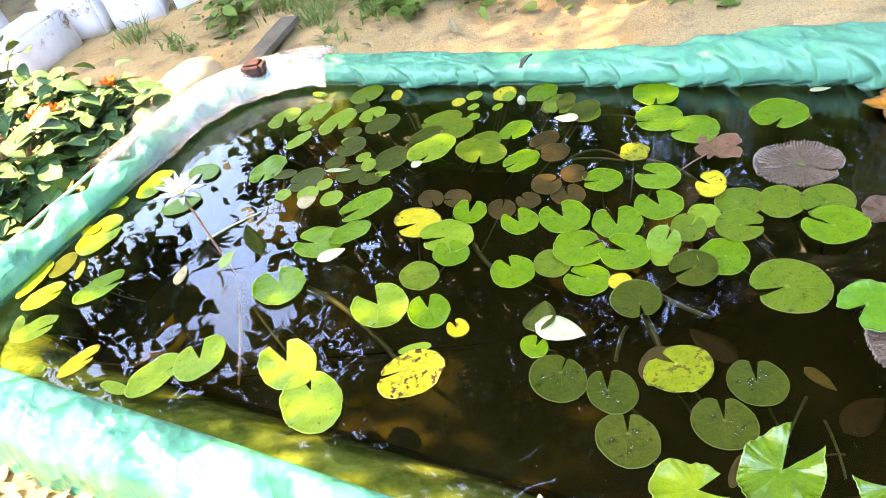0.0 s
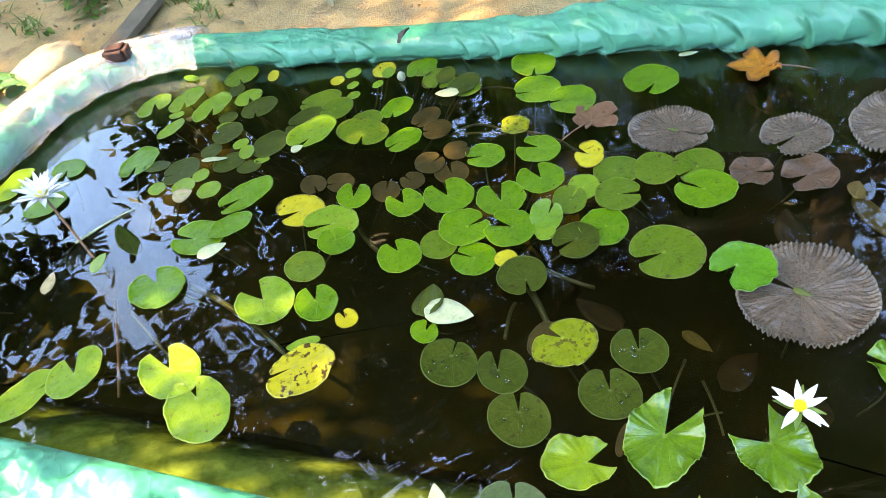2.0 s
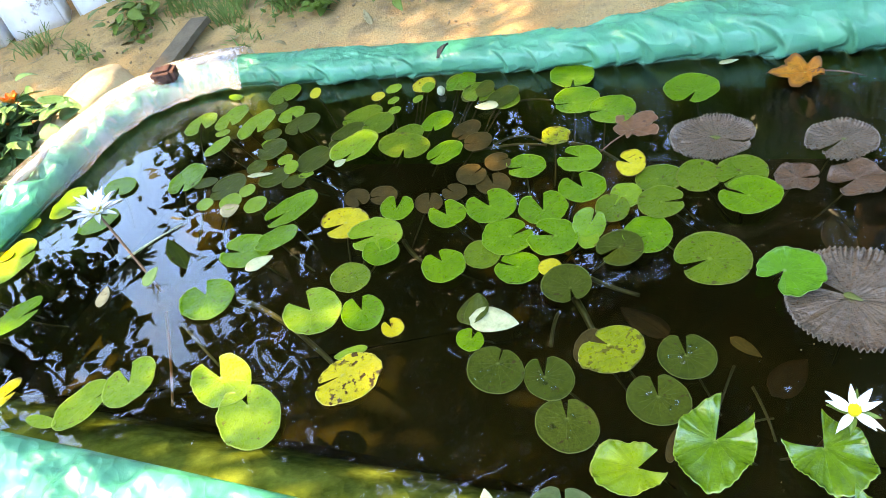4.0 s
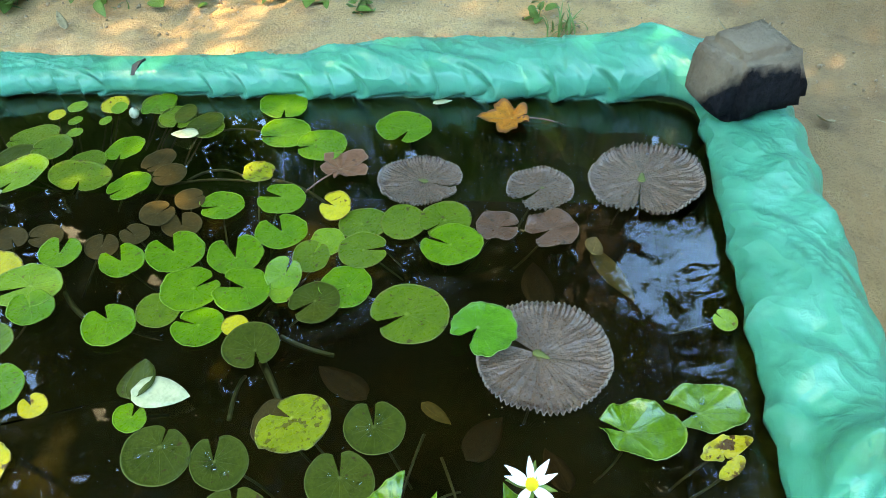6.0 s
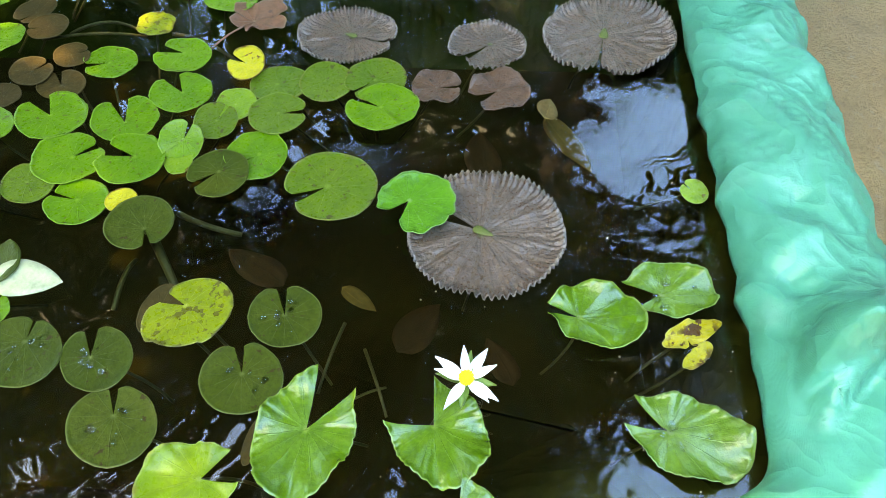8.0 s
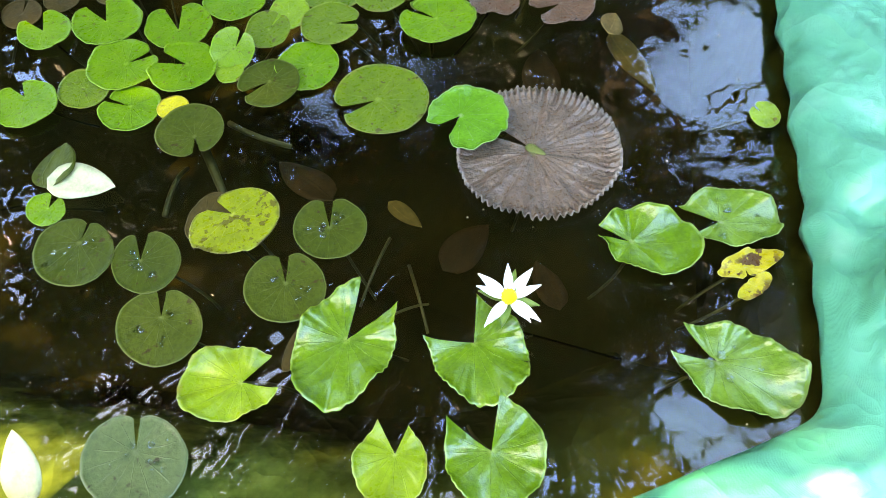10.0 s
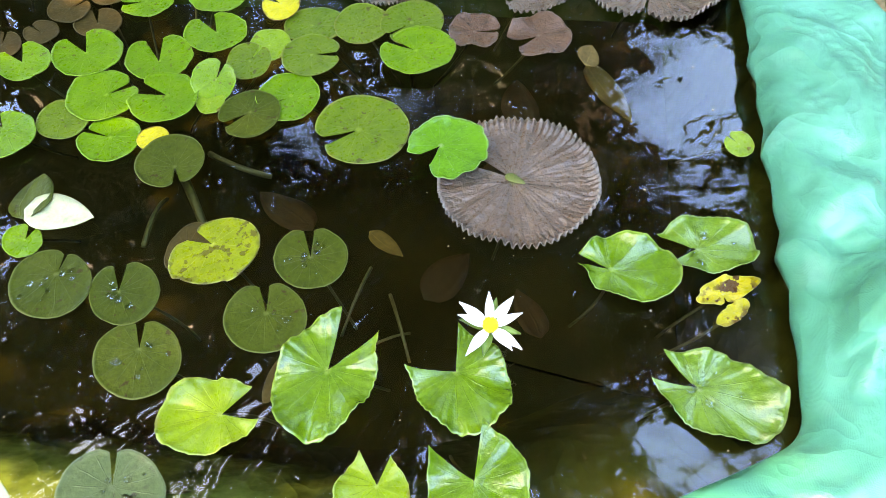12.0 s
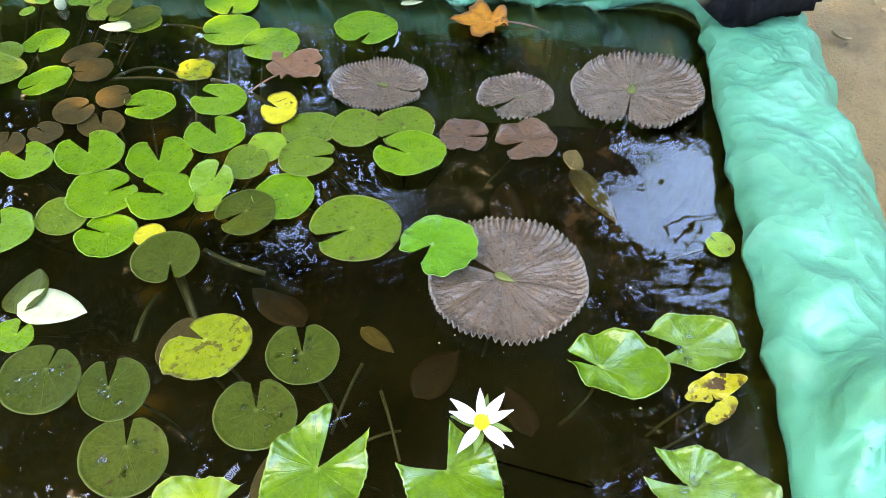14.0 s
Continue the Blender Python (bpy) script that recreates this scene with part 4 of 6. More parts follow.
pad('green', 0.571, 2.254, 0.065, 0.053, 98, -118, 0.002, -0.002, 6, 0)
pad('green', 0.626, 2.157, 0.063, 0.052, 92, -169, 0.003, 0.002, 0, 0)
pad('bright', 0.866, 2.138, 0.081, 0.070, 97, -118, -0.007, -0.018, 8, 0)
pad('bright', 0.808, 1.994, 0.078, 0.070, 98, 156, -0.011, -0.004, 6, 0)
pad('bright', 0.868, 1.871, 0.077, 0.071, 94, 167, -0.017, 0.017, 8, 1)
pad('bright', 1.109, 1.828, 0.081, 0.078, 109, -150, 0.004, -0.019, 10, 0)
pad('grey', 1.018, 1.578, 0.114, 0.104, 151, -50, 0.009, -0.004, 3, 0)
pad('holed', 0.674, 1.862, 0.050, 0.045, 92, -16, 0.003, 0.011, 0, 0)
pad('bright', 0.680, 1.716, 0.065, 0.060, 111, 134, 0.007, 0.009, 14, 0)
pad('bright', 0.540, 1.778, 0.061, 0.054, 124, 161, -0.001, 0.001, 8, 0)
pad('bright', 0.630, 1.597, 0.066, 0.062, 106, 90, 0.002, -0.000, 16, 0)
pad('brownpad', 0.479, 1.846, 0.046, 0.039, 90, -5, -0.001, 0.002, 5, 1)
pad('brownpad', 0.431, 1.762, 0.054, 0.047, 114, 80, -0.002, -0.002, 8, 0)
pad('brownpad', 0.390, 1.837, 0.052, 0.044, 95, 18, -0.000, -0.002, 6, 1)
pad('brownpad', 0.320, 1.794, 0.041, 0.035, 103, 110, -0.000, -0.003, 5, 0)
pad('brownpad', 0.239, 1.793, 0.050, 0.040, 93, 65, 0.001, 0.002, 6, 0)
pad('brownpad', 0.131, 1.910, 0.050, 0.040, 109, 160, 0.002, 0.000, 6, 0)
pad('brownpad', 0.055, 1.949, 0.049, 0.038, 103, -86, 0.000, 0.004, 6, 0)
pad('bright', 0.150, 1.815, 0.059, 0.048, 98, 66, -0.003, -0.005, 14, 2)
pad('bright', 0.268, 1.706, 0.061, 0.052, 99, 96, -0.002, 0.000, 20, 1)
pad('bright', 0.386, 1.665, 0.076, 0.068, 103, 93, -0.003, 0.003, 18, 1)
pad('bright', 0.506, 1.580, 0.070, 0.065, 97, 79, -0.005, -0.010, 14, 0)
pad('lime', 0.709, 1.500, 0.050, 0.042, 66, 122, 0.000, 0.001, 0, 0)
pad('green', 0.814, 1.510, 0.063, 0.060, 148, -81, -0.004, 0.004, 0, 0)
pad('green', 0.897, 1.457, 0.067, 0.057, 57, -71, -0.001, 0.005, 0, 1)
pad('green', 0.985, 1.401, 0.072, 0.065, 46, -170, -0.001, 0.001, 4, 2)
pad('green', 0.654, 1.471, 0.057, 0.044, 66, 39, 0.001, -0.001, 6, 1)
pad('bright', 0.571, 1.434, 0.044, 0.042, 67, 40, 0.005, -0.000, 8, 0, 28, 67)
pad('green', 0.766, 1.421, 0.063, 0.060, 57, -28, 0.002, 0.001, 8, 1)
pad('bright', 0.948, 1.313, 0.075, 0.070, 180, 120, -0.002, 0.002, 8, 3)
pad('lime', 0.548, 1.398, 0.033, 0.027, 68, 14, -0.002, -0.002, 0, 1)
pad('green', 0.296, 1.502, 0.055, 0.049, 96, 96, -0.002, 0.004, 0, 0)
pad('bright', 0.355, 1.405, 0.059, 0.055, 127, 131, 0.003, 0.006, 6, 0)
pad('bright', 0.192, 1.513, 0.065, 0.057, 104, 100, 0.002, 0.021, 16, 1)
pad('bright', 0.376, 1.522, 0.072, 0.066, 103, 5, 0.008, -0.000, 10, 1)
pad('bright', 0.474, 1.452, 0.071, 0.066, 95, 130, 0.009, 0.001, 14, 2)
pad('bright', 0.679, 1.337, 0.068, 0.060, 60, -177, 0.007, 0.002, 4, 0)
pad('olive', 0.598, 1.328, 0.062, 0.058, 64, -172, 0.003, 0.005, 8, 1)
pad('yellow', 0.424, 1.361, 0.031, 0.029, 87, -165, -0.000, -0.000, 0, 1)
pad('olive', 0.433, 1.285, 0.062, 0.060, 82, -105, 0.002, -0.018, 10, 2)
pad('green', 0.760, 1.187, 0.091, 0.085, 90, 175, -0.006, 0.003, 10, 0)
pad('grey', 0.931, 0.932, 0.148, 0.141, -140, 116, -0.004, 0.010, 8, 0)
pad('lobed', 0.856, 1.040, 0.076, 0.072, 64, -160, -0.007, 0.015, 20, 5)
pad('grey', 1.259, 1.377, 0.091, 0.087, -164, -170, 0.011, 0.004, 6, 0)
pad('russet', 1.190, 1.237, 0.071, 0.066, -155, -177, -0.002, 0.003, 12, 0)
pad('russet', 1.086, 1.319, 0.057, 0.056, -147, -34, -0.001, 0.001, 8, 0)
pad('grey', 1.514, 1.254, 0.162, 0.145, -174, -137, -0.008, 0.011, 2, 0)
pad('heart', 0.487, 0.765, 0.098, 0.072, -137, 28, 0.009, 0.010, 22, 0)
pad('limeheart', 0.322, 0.795, 0.068, 0.056, 155, -13, 0.018, -0.006, 30, 0)
pad('sage', 0.175, 0.757, 0.076, 0.063, 121, 71, 0.005, 0.011, 6, 0)
pad('limeheart', 0.467, 0.579, 0.055, 0.048, 69, 63, 0.012, 0.011, 26, 0)
pad('heart', 0.650, 0.660, 0.084, 0.069, 80, 102, 0.002, 0.018, 46, 0)
pad('heart', 0.593, 0.525, 0.075, 0.067, 60, 82, -0.003, 0.005, 32, 0)
pad('drop', 0.945, 0.456, 0.088, 0.064, 120, 116, -0.018, 0.025, 20, 0)
pad('heart', 0.976, 0.688, 0.077, 0.063, 124, 126, -0.026, 0.016, 10, 0)
pad('drop', 1.114, 0.661, 0.075, 0.056, 142, 150, -0.023, 0.002, 26, 0)
pad('olive', 0.266, 0.937, 0.071, 0.060, 105, 70, 0.006, 0.014, 9, 0)
pad('olive', 0.453, 0.905, 0.066, 0.060, 109, 70, 0.004, 0.007, 9, 0)
pad('olive', 0.559, 0.971, 0.063, 0.058, 97, 68, -0.000, 0.002, 9, 0)
pad('olive', 0.283, 1.061, 0.063, 0.052, 97, 70, -0.008, 0.007, 12, 0)
pad('olive', 0.187, 1.138, 0.073, 0.059, 110, 53, 0.013, 0.015, 5, 0)
pad('bright', 0.168, 1.249, 0.038, 0.030, 104, 49, 0.003, 0.000, 16, 0)
pad('yellow', 0.779, 1.597, 0.052, 0.040, 60, 120, 0.0, 0.0, 12, 2, 8, 60)


# ---- flowers ----
def petal_data(length, width, rise, cup, seed=0):
    verts, faces = [], []
    rows, cols = 8, 4
    for i in range(rows + 1):
        t = i / rows
        w = width * math.sin(math.pi * min(1, t ** 0.85 * 0.95 + 0.05)) * (1 - 0.25 * t) * 0.56 + 0.0004
        for j in range(-cols // 2, cols // 2 + 1):
            s = j / (cols / 2)
            x = length * t * math.cos(rise)
            z = length * t * math.sin(rise) + cup * width * s * s + 0.12 * length * t * (1 - t)
            verts.append(Vector((x, w * s, z)))
    c = cols + 1
    n = len(verts)
    verts += [v - Vector((0, 0, 0.0008)) for v in verts]
    for i in range(rows):
        for j in range(cols):
            a = i * c + j
            faces.append((a, a + c, a + c + 1, a + 1))
            faces.append((n + a + 1, n + a + c + 1, n + a + c, n + a))
    return verts, faces


def lily_flower(where, lean, turn, rings, base, label, core=0.0155):
    """A white water lily: petals in rings (count, length, width, rise), yellow stamens, stalk to the water at base."""
    root = new("water_lily_flower")
    root.matrix_world = Matrix.Translation(where) @ lean
    for k, (count, length, width, rise, start) in enumerate(rings):
        me = mesh_of("petal", *petal_data(length, width, radians(rise), 0.35), PETAL)
        for i in range(count):
            ob = new("petal", me)
            ob.parent = root
            ob.matrix_local = pose(0, 0, 0, 0, 0, turn + start + 360 / count * i + 5 * wobble(i, k)) @ pose(0.004, 0, 0.001 * k, 0, 4 * wobble(i, k + 9), 0)
    sv, sf = [], []
    for i in range(110):
        a, r = i * 2.4, core * math.sqrt(i / 110)
        p = Vector((r * math.cos(a), r * math.sin(a), 0.004))
        q = p + Vector((p.x * 0.35, p.y * 0.35, 0.016 - 0.2 * r))
        v, f = tube_data([p, p.lerp(q, 0.5), q], 0.0014, 5, 0.6)
        sf += [tuple(x + len(sv) for x in face) for face in f]
        sv += v
    solid("stamen_crown", sv, sf, STAMEN, root, "dense golden yellow stamens")
    green = mesh_of("sepal", *petal_data(0.045, 0.014, radians(8), 0.3), SEPAL)
    for i in range(4):
        ob = new("sepal", green)
        ob.parent = root
        ob.matrix_local = pose(0, 0, -0.003, 0, 0, 45 + 90 * i)
    inv = root.matrix_world.inverted()
    v, f = tube_data([inv @ Vector(p) for p in bent(Vector(where) - Vector((0, 0, 0.003)), base, (0, 0, 0.01), 8)], 0.0042, 7)
    solid("stalk", v, f, RED_STALK, root, "reddish brown flower stalk")
    return tagged(root, label, "water lily")


lily_flower((0.716, 0.691, 0.055), pose(0, 0, 0, 12, -6, 0), 20, ((4, 0.052, 0.0150, 8, 0), (5, 0.046, 0.0125, 18, 40)), (0.70, 0.76, -0.2),
            "open white star-shaped water lily with a yellow centre", 0.0085)
lily_flower((-0.717, 2.264, 0.10), pose(0, 0, 0, 8, 8, 0), 0, ((9, 0.085, 0.020, 14, 0), (9, 0.080, 0.018, 34, 20), (6, 0.065, 0.015, 55, 8)), (-0.585, 1.94, -0.04),
            "many-petalled white water lily on a reddish stalk")


# ---- stones, blocks, wood ----
def rough_stone(name, where, size, turn, material, seed, label, category="stone", facets=1.0, taper=0.0):
    bm = bmesh.new()
    bmesh.ops.create_cube(bm, size=1.0)
    bmesh.ops.bevel(bm, geom=list(bm.edges), offset=0.16, segments=2, affect="EDGES")
    bmesh.ops.subdivide_edges(bm, edges=list(bm.edges), cuts=3, use_grid_fill=True)
    for v in bm.verts:
        p = v.co.copy()
        d = 0.16 * wobble(p.x * 1.7 + seed, p.y * 1.7, p.z * 1.7) + 0.05 * wobble(p.x * 5 + seed, p.y * 5, p.z * 5) + 0.02 * wobble(p.x * 14, p.y * 14 + seed, p.z * 14)
        v.co = p * (1 + d * facets)
        k = 1 - taper * (v.co.z + 0.5)
        v.co = Vector((v.co.x * size[0] * k, v.co.y * size[1] * k, v.co.z * size[2]))
    low = min(v.co.z for v in bm.verts)
    for v in bm.verts:
        v.co.z -= low
    ob = part(name, bm, material, None)
    ob.matrix_world = Matrix.Translation(where) @ pose(0, 0, 0, 0, 0, turn)
    return tagged(ob, label, category)


rough_stone("stone", (1.87, 1.30, 0.095), (0.27, 0.235, 0.19), -10, BLACK_SIDED, 3.1, "large dusty brown stone with one black side, on the tarpaulin", facets=0.9, taper=0.22)
rough_stone("stone", (-0.46, 3.075, 0.085), (0.10, 0.07, 0.055), -20, BRICK_RED, 7.7, "small dark reddish-brown stone holding down the gauze")


def white_block(x, y, turn, size, sink, seed):
    bm = bmesh.new()
    bmesh.ops.create_cube(bm, size=1.0)
    bmesh.ops.bevel(bm, geom=list(bm.edges), offset=0.05, segments=2, affect="EDGES")
    bmesh.ops.subdivide_edges(bm, edges=list(bm.edges), cuts=2, use_grid_fill=True)
    for v in bm.verts:
        v.co *= 1 + 0.05 * wobble(v.co.x * 3 + seed, v.co.y * 3, v.co.z * 3)
        v.co = Vector((v.co.x * size[0], v.co.y * size[1], v.co.z * size[2]))
    ob = part("edging_block", bm, WHITEWASH, None)
    ob.matrix_world = Matrix.Translation((x, y, GROUND + size[2] / 2 - sink)) @ pose(0, 0, 0, 0, 0, turn)
    tagged(ob, "whitewashed concrete edging block with chipped paint", "block", "white edging blocks")


white_block(-2.30, 5.02, -12, (0.42, 0.26, 0.30), 0.02, 1)
white_block(-1.90, 4.62, 62, (0.62, 0.30, 0.26), 0.03, 2)
white_block(-1.62, 5.00, -10, (0.34, 0.24, 0.30), 0.02, 3)
white_block(-1.26, 4.98, -4, (0.32, 0.22, 0.28), 0.03, 4)
white_block(-0.88, 5.05, 5, (0.34, 0.22, 0.26), 0.05, 5)


def plank(a, b, width, thick):
    a, b = Vector(a), Vector(b)
    along = (b - a).normalized()
    side = along.cross(Vector((0, 0, 1))).normalized()
    up = side.cross(along)
    verts, faces, n = [], [], 12
    for i in range(n + 1):
        c = a.lerp(b, i / n) + side * 0.006 * wobble(i * 0.7, 3) + up * 0.004 * wobble(i * 0.9, 8)
        w = width * (1 + 0.08 * wobble(i * 1.1, 1))
        for p, q in ((-0.5, 0), (-0.46, 1), (0.46, 1), (0.5, 0)):
            verts.append(c + side * (w * p) + up * (thick * q))
    for i in range(n):
        for k in range(4):
            faces.append((i * 4 + k, i * 4 + (k + 1) % 4, i * 4 + 4 + (k + 1) % 4, i * 4 + 4 + k))
    faces += [(3, 2, 1, 0), tuple(n * 4 + k for k in range(4))]
    tagged(solid("plank", verts, faces, WOOD, smooth=False), "short weathered grey-brown board lying on the soil", "plank")


plank((-0.60, 3.50, GROUND + 0.02), (-0.32, 3.98, GROUND + 0.04), 0.11, 0.03)


# ---- gauze over the far corner of the rim ----
def gauze():
    pts, normals = outline(0.009)
    run = [(p, n) for p, n in zip(pts, normals) if p.x < -1.86 and p.y > 1.5]
    run.sort(key=lambda q: math.atan2(q[0].y - 1.5, -(q[0].x + 1.5)))
    verts, uvs, faces = [], [], []
    fs = [-0.22 + 1.32 * k / 30 for k in range(31)]
    for i, (p, n) in enumerate(run):
        s = i * 0.009
        w, h = rim_size(p.x, p.y)
        reach = 0.75 + 0.25 * wobble(s * 6, 2)
        for f in fs:
            g = f * (reach if f < 0 else 1)
            z = (h + 0.018) * (smoothstep(-0.25, 0.25, g) * 1.02 - smoothstep(0.8, 1.12, g)) + 0.008 * wobble(s * 14, g * 3, 6) + 0.012
            q = p + n * (g * (w + 0.02)) + n * (0.01 * wobble(s * 12, g * 2, 1))
            verts.append(pond(q.x, q.y, z))
            uvs.append((s, g * w))
    m = len(fs)
    for i in range(len(run) - 1):
        for k in range(m - 1):
            faces.append((i * m + k, i * m + k + 1, (i + 1) * m + k + 1, (i + 1) * m + k))
    cloth = tagged(solid("gauze", verts, faces, NET, uvs=uvs), "frayed off-white gauze cloth draped over the tarpaulin rim", "cloth")
    # the bunched edge, twisted together along the crown of the rim
    for name, at, thick, seed in (("rolled_hem", 0.62, 0.013, 2.0), ("bunched_fold", 0.80, 0.009, 6.0)):
        path, width = [], []
        for i, (p, n) in enumerate(run[6:-4:2]):
            s = i * 0.018
            w, h = rim_size(p.x, p.y)
            q = p + n * ((at + 0.16 * wobble(s * 2.5, seed)) * w)
            path.append(pond(q.x, q.y, h * (1.02 if at < 0.7 else 0.94) + 0.020 + 0.006 * wobble(s * 9, seed)))
            width.append(thick * (1 + 0.7 * wobble(s * 7, seed, 3.0)))
        hv, hf = tube_data(path, 1.0, 9)
        hv = [path[k // 9] + (q - path[k // 9]) * width[k // 9] * (1 + 0.35 * wobble(k // 9 * 0.8 + (k % 9) * 1.9, seed)) for k, q in enumerate(hv)]
        solid(name, hv, hf, NET_BUNCH, cloth, "twisted pinkish white gauze")


gauze()


# ---- cable along the rim ----
def cable():
    pts = []
    for i in range(40):
        t = i / 39
        p = pond(-2.445 + 0.02 * t + 0.012 * wobble(t * 5, 2), 0.75 + 1.25 * t, 0.088 + 0.006 * wobble(t * 9, 4))
        pts.append(p)
    v, f = tube_data(pts, 0.007, 6)
    tagged(solid("cable", v, f, CABLE), "thin grey cable lying along the outer edge of the rim", "cable")


cable()


# ---- fallen leaves ----
def ovate_data(length, width, curl, tip=1.4, seed=0.0):
    """A pointed leaf along +x from its foot, folded a little along the midrib."""
    verts, uvs, faces, rows, cols = [], [], [], 10, 4
    for i in range(rows + 1):
        t = i / rows
        w = width * 0.5 * (math.sin(math.pi * t ** (1 / tip)) ** 0.75 if 0 < t < 1 else 0.02)
        for j in range(-cols // 2, cols // 2 + 1):
            s = j / (cols / 2)
            z = curl * length * (t - 0.4) ** 2 + 0.18 * w * abs(s) + 0.02 * length * wobble(t * 4, s * 2, seed)
            verts.append(Vector((length * t, w * s, z)))
            uvs.append((0.5 + 0.1 * s, t))
    c, n = cols + 1, len(verts)
    verts += [v - Vector((0, 0, 0.0012)) for v in verts]
    uvs += uvs
    for i in range(rows):
        for j in range(cols):
            a = i * c + j
            faces += [(a, a + c, a + c + 1, a + 1), (n + a + 1, n + a + c + 1, n + a + c, n + a)]
        for a, b in ((i * c, i * c + c), (i * c + c + cols, i * c + cols)):
            faces.append((a, n + a, n + b, b))
    return verts, faces, uvs


def fallen_leaf(name, x, y, z, length, width, turn, material, label, tilt=0, roll=0, curl=0.1, category="leaf"):
    v, f, uv = ovate_data(length, width, curl, seed=x * 7)
    v = [p - Vector((length / 2, 0, 0)) for p in v]
    ob = solid(name, v, f, material, uvs=uv)
    ob.matrix_world = Matrix.Translation((x, y, z)) @ pose(0, 0, 0, 0, 0, turn) @ pose(0, 0, 0, roll, tilt, 0)
    return tagged(ob, label, category)


def lobed_leaf(x, y, size, turn, material, label, seed):
    """A dry, five-lobed leaf with curled tips, and its stalk."""
    rings, segs = (0, 0.3, 0.55, 0.75, 0.9, 1.0), 80
    verts, uvs, faces = [], [], []
    for r in rings:
        for i in range(segs):
            a = 2 * math.pi * i / segs
            lobe = 0.62 + 0.38 * abs(math.cos(a * 2.5)) ** 1.2
            lobe *= (0.75 + 0.25 * math.cos(a)) * (1 + 0.10 * wobble(math.cos(a) * 5, math.sin(a) * 5, seed))
            d = size * lobe * r
            verts.append(Vector((math.cos(a) * d, math.sin(a) * d, 0.10 * size * r * r * (1 + 2 * wobble(math.cos(a) * 2, math.sin(a) * 2, seed)) + 0.05 * size * wobble(math.cos(a) * d * 40, math.sin(a) * d * 40, seed))))
            uvs.append((i / segs, r))
    n = len(verts)
    verts += [v - Vector((0, 0, 0.0015)) for v in verts]
    uvs += uvs
    for r in range(len(rings) - 1):
        for i in range(segs):
            a, b = r * segs + i, r * segs + (i + 1) % segs
            faces += [(a, a + segs, b + segs, b), (n + b, n + b + segs, n + a + segs, n + a)]
    ob = solid("dry_leaf", verts, faces, material, uvs=uvs)
    ob.matrix_world = Matrix.Translation((x, y, 0.007)) @ pose(0, 0, 0, 0, 0, turn)
    v, f = tube_data(bent((-size * 0.1, 0, 0), (-size * 1.5, size * 0.2, -0.02), (0, 0, 0.01), 6), 0.0022, 5)
    solid("stalk", v, f, RED_STALK, ob)
    return tagged(ob, label, "dry leaf")


lobed_leaf(1.395, 1.69, 0.105, 150, DRY, "orange dry lobed leaf floating on the water", 2.0)
lobed_leaf(0.865, 1.745, 0.095, 20, BROWN_DRY, "reddish-brown wet lobed leaf floating on the water", 5.0)
fallen_leaf("fallen_leaf", 0.236, 1.262, 0.016, 0.125, 0.07, -40, PALE, "pale cream pointed leaf lying on a lily pad", roll=8)
fallen_leaf("fallen_leaf", 0.21, 1.325, 0.012, 0.10, 0.085, 60, PAD["olive"], "dark folded lily leaf under a pale leaf", roll=-14)
fallen_leaf("fallen_leaf", 0.05, 0.81, 0.03, 0.10, 0.05, 75, PALE, "pale cream pointed leaf standing in the water", tilt=-30)
fallen_leaf("fallen_leaf", 0.559, 2.14, 0.014, 0.08, 0.05, 150, PALE, "pale green fallen leaf on lily pads")
fallen_leaf("fallen_leaf", -0.74, 1.96, 0.004, 0.085, 0.04, 75, LITTER, "pale brown dry leaf floating on the water")
fallen_leaf("fallen_leaf", -0.505, 2.0, 0.02, 0.13, 0.07, 105, PAD["olive"], "folded young lily leaf standing out of the water", tilt=-18, roll=35)
fallen_leaf("fallen_leaf", 1.274, 1.883, 0.004, 0.06, 0.025, -20, PALE, "small pale leaf floating by the rim")
pad('lime', 1.312, 0.80, 0.027, 0.025, 80, 100, 0, 0, 5, 0, 12, 40)
fallen_leaf("fallen_leaf", 1.235, 1.135, 0.006, 0.06, 0.05, 40, AMBER, "small curled yellow-brown leaf on the water", roll=25)
fallen_leaf("sunken_leaf", 1.255, 1.08, -0.06, 0.19, 0.055, -100, AMBER, "long yellowish leaf sunk below the surface")
fallen_leaf("sunken_leaf", 0.679, 0.944, -0.012, 0.078, 0.030, -73, AMBER, "small yellowish leaf sunk below the surface")
fallen_leaf("fallen_leaf", -0.272, 1.818, 0.012, 0.087, 0.043, 7, PALE, "cream withered leaf beside a green lily pad", roll=12)
fallen_leaf("fallen_leaf", -0.328, 2.140, 0.006, 0.067, 0.050, -4, LITTER, "crumpled pale brown leaf afloat among lily pads", roll=20, curl=0.4)
fallen_leaf("fallen_leaf", -0.210, 2.266, 0.010, 0.094, 0.030, -29, PALE, "narrow cream withered leaf afloat among lily pads", roll=-10)
fallen_leaf("fallen_leaf", 0.049, 2.135, 0.022, 0.042, 0.034, 19, PALE, "small cream leaf lying on a lime lily pad", roll=6)
pad('brownpad', 0.426, 0.803, 0.039, 0.013, 45, 0, 0.000, 0.000, 0, 0)
fallen_leaf("lily_bud", -0.588, 1.945, 0.02, 0.07, 0.035, 20, SEPAL, "small olive water lily bud at the surface", tilt=-25, roll=30, category="bud")


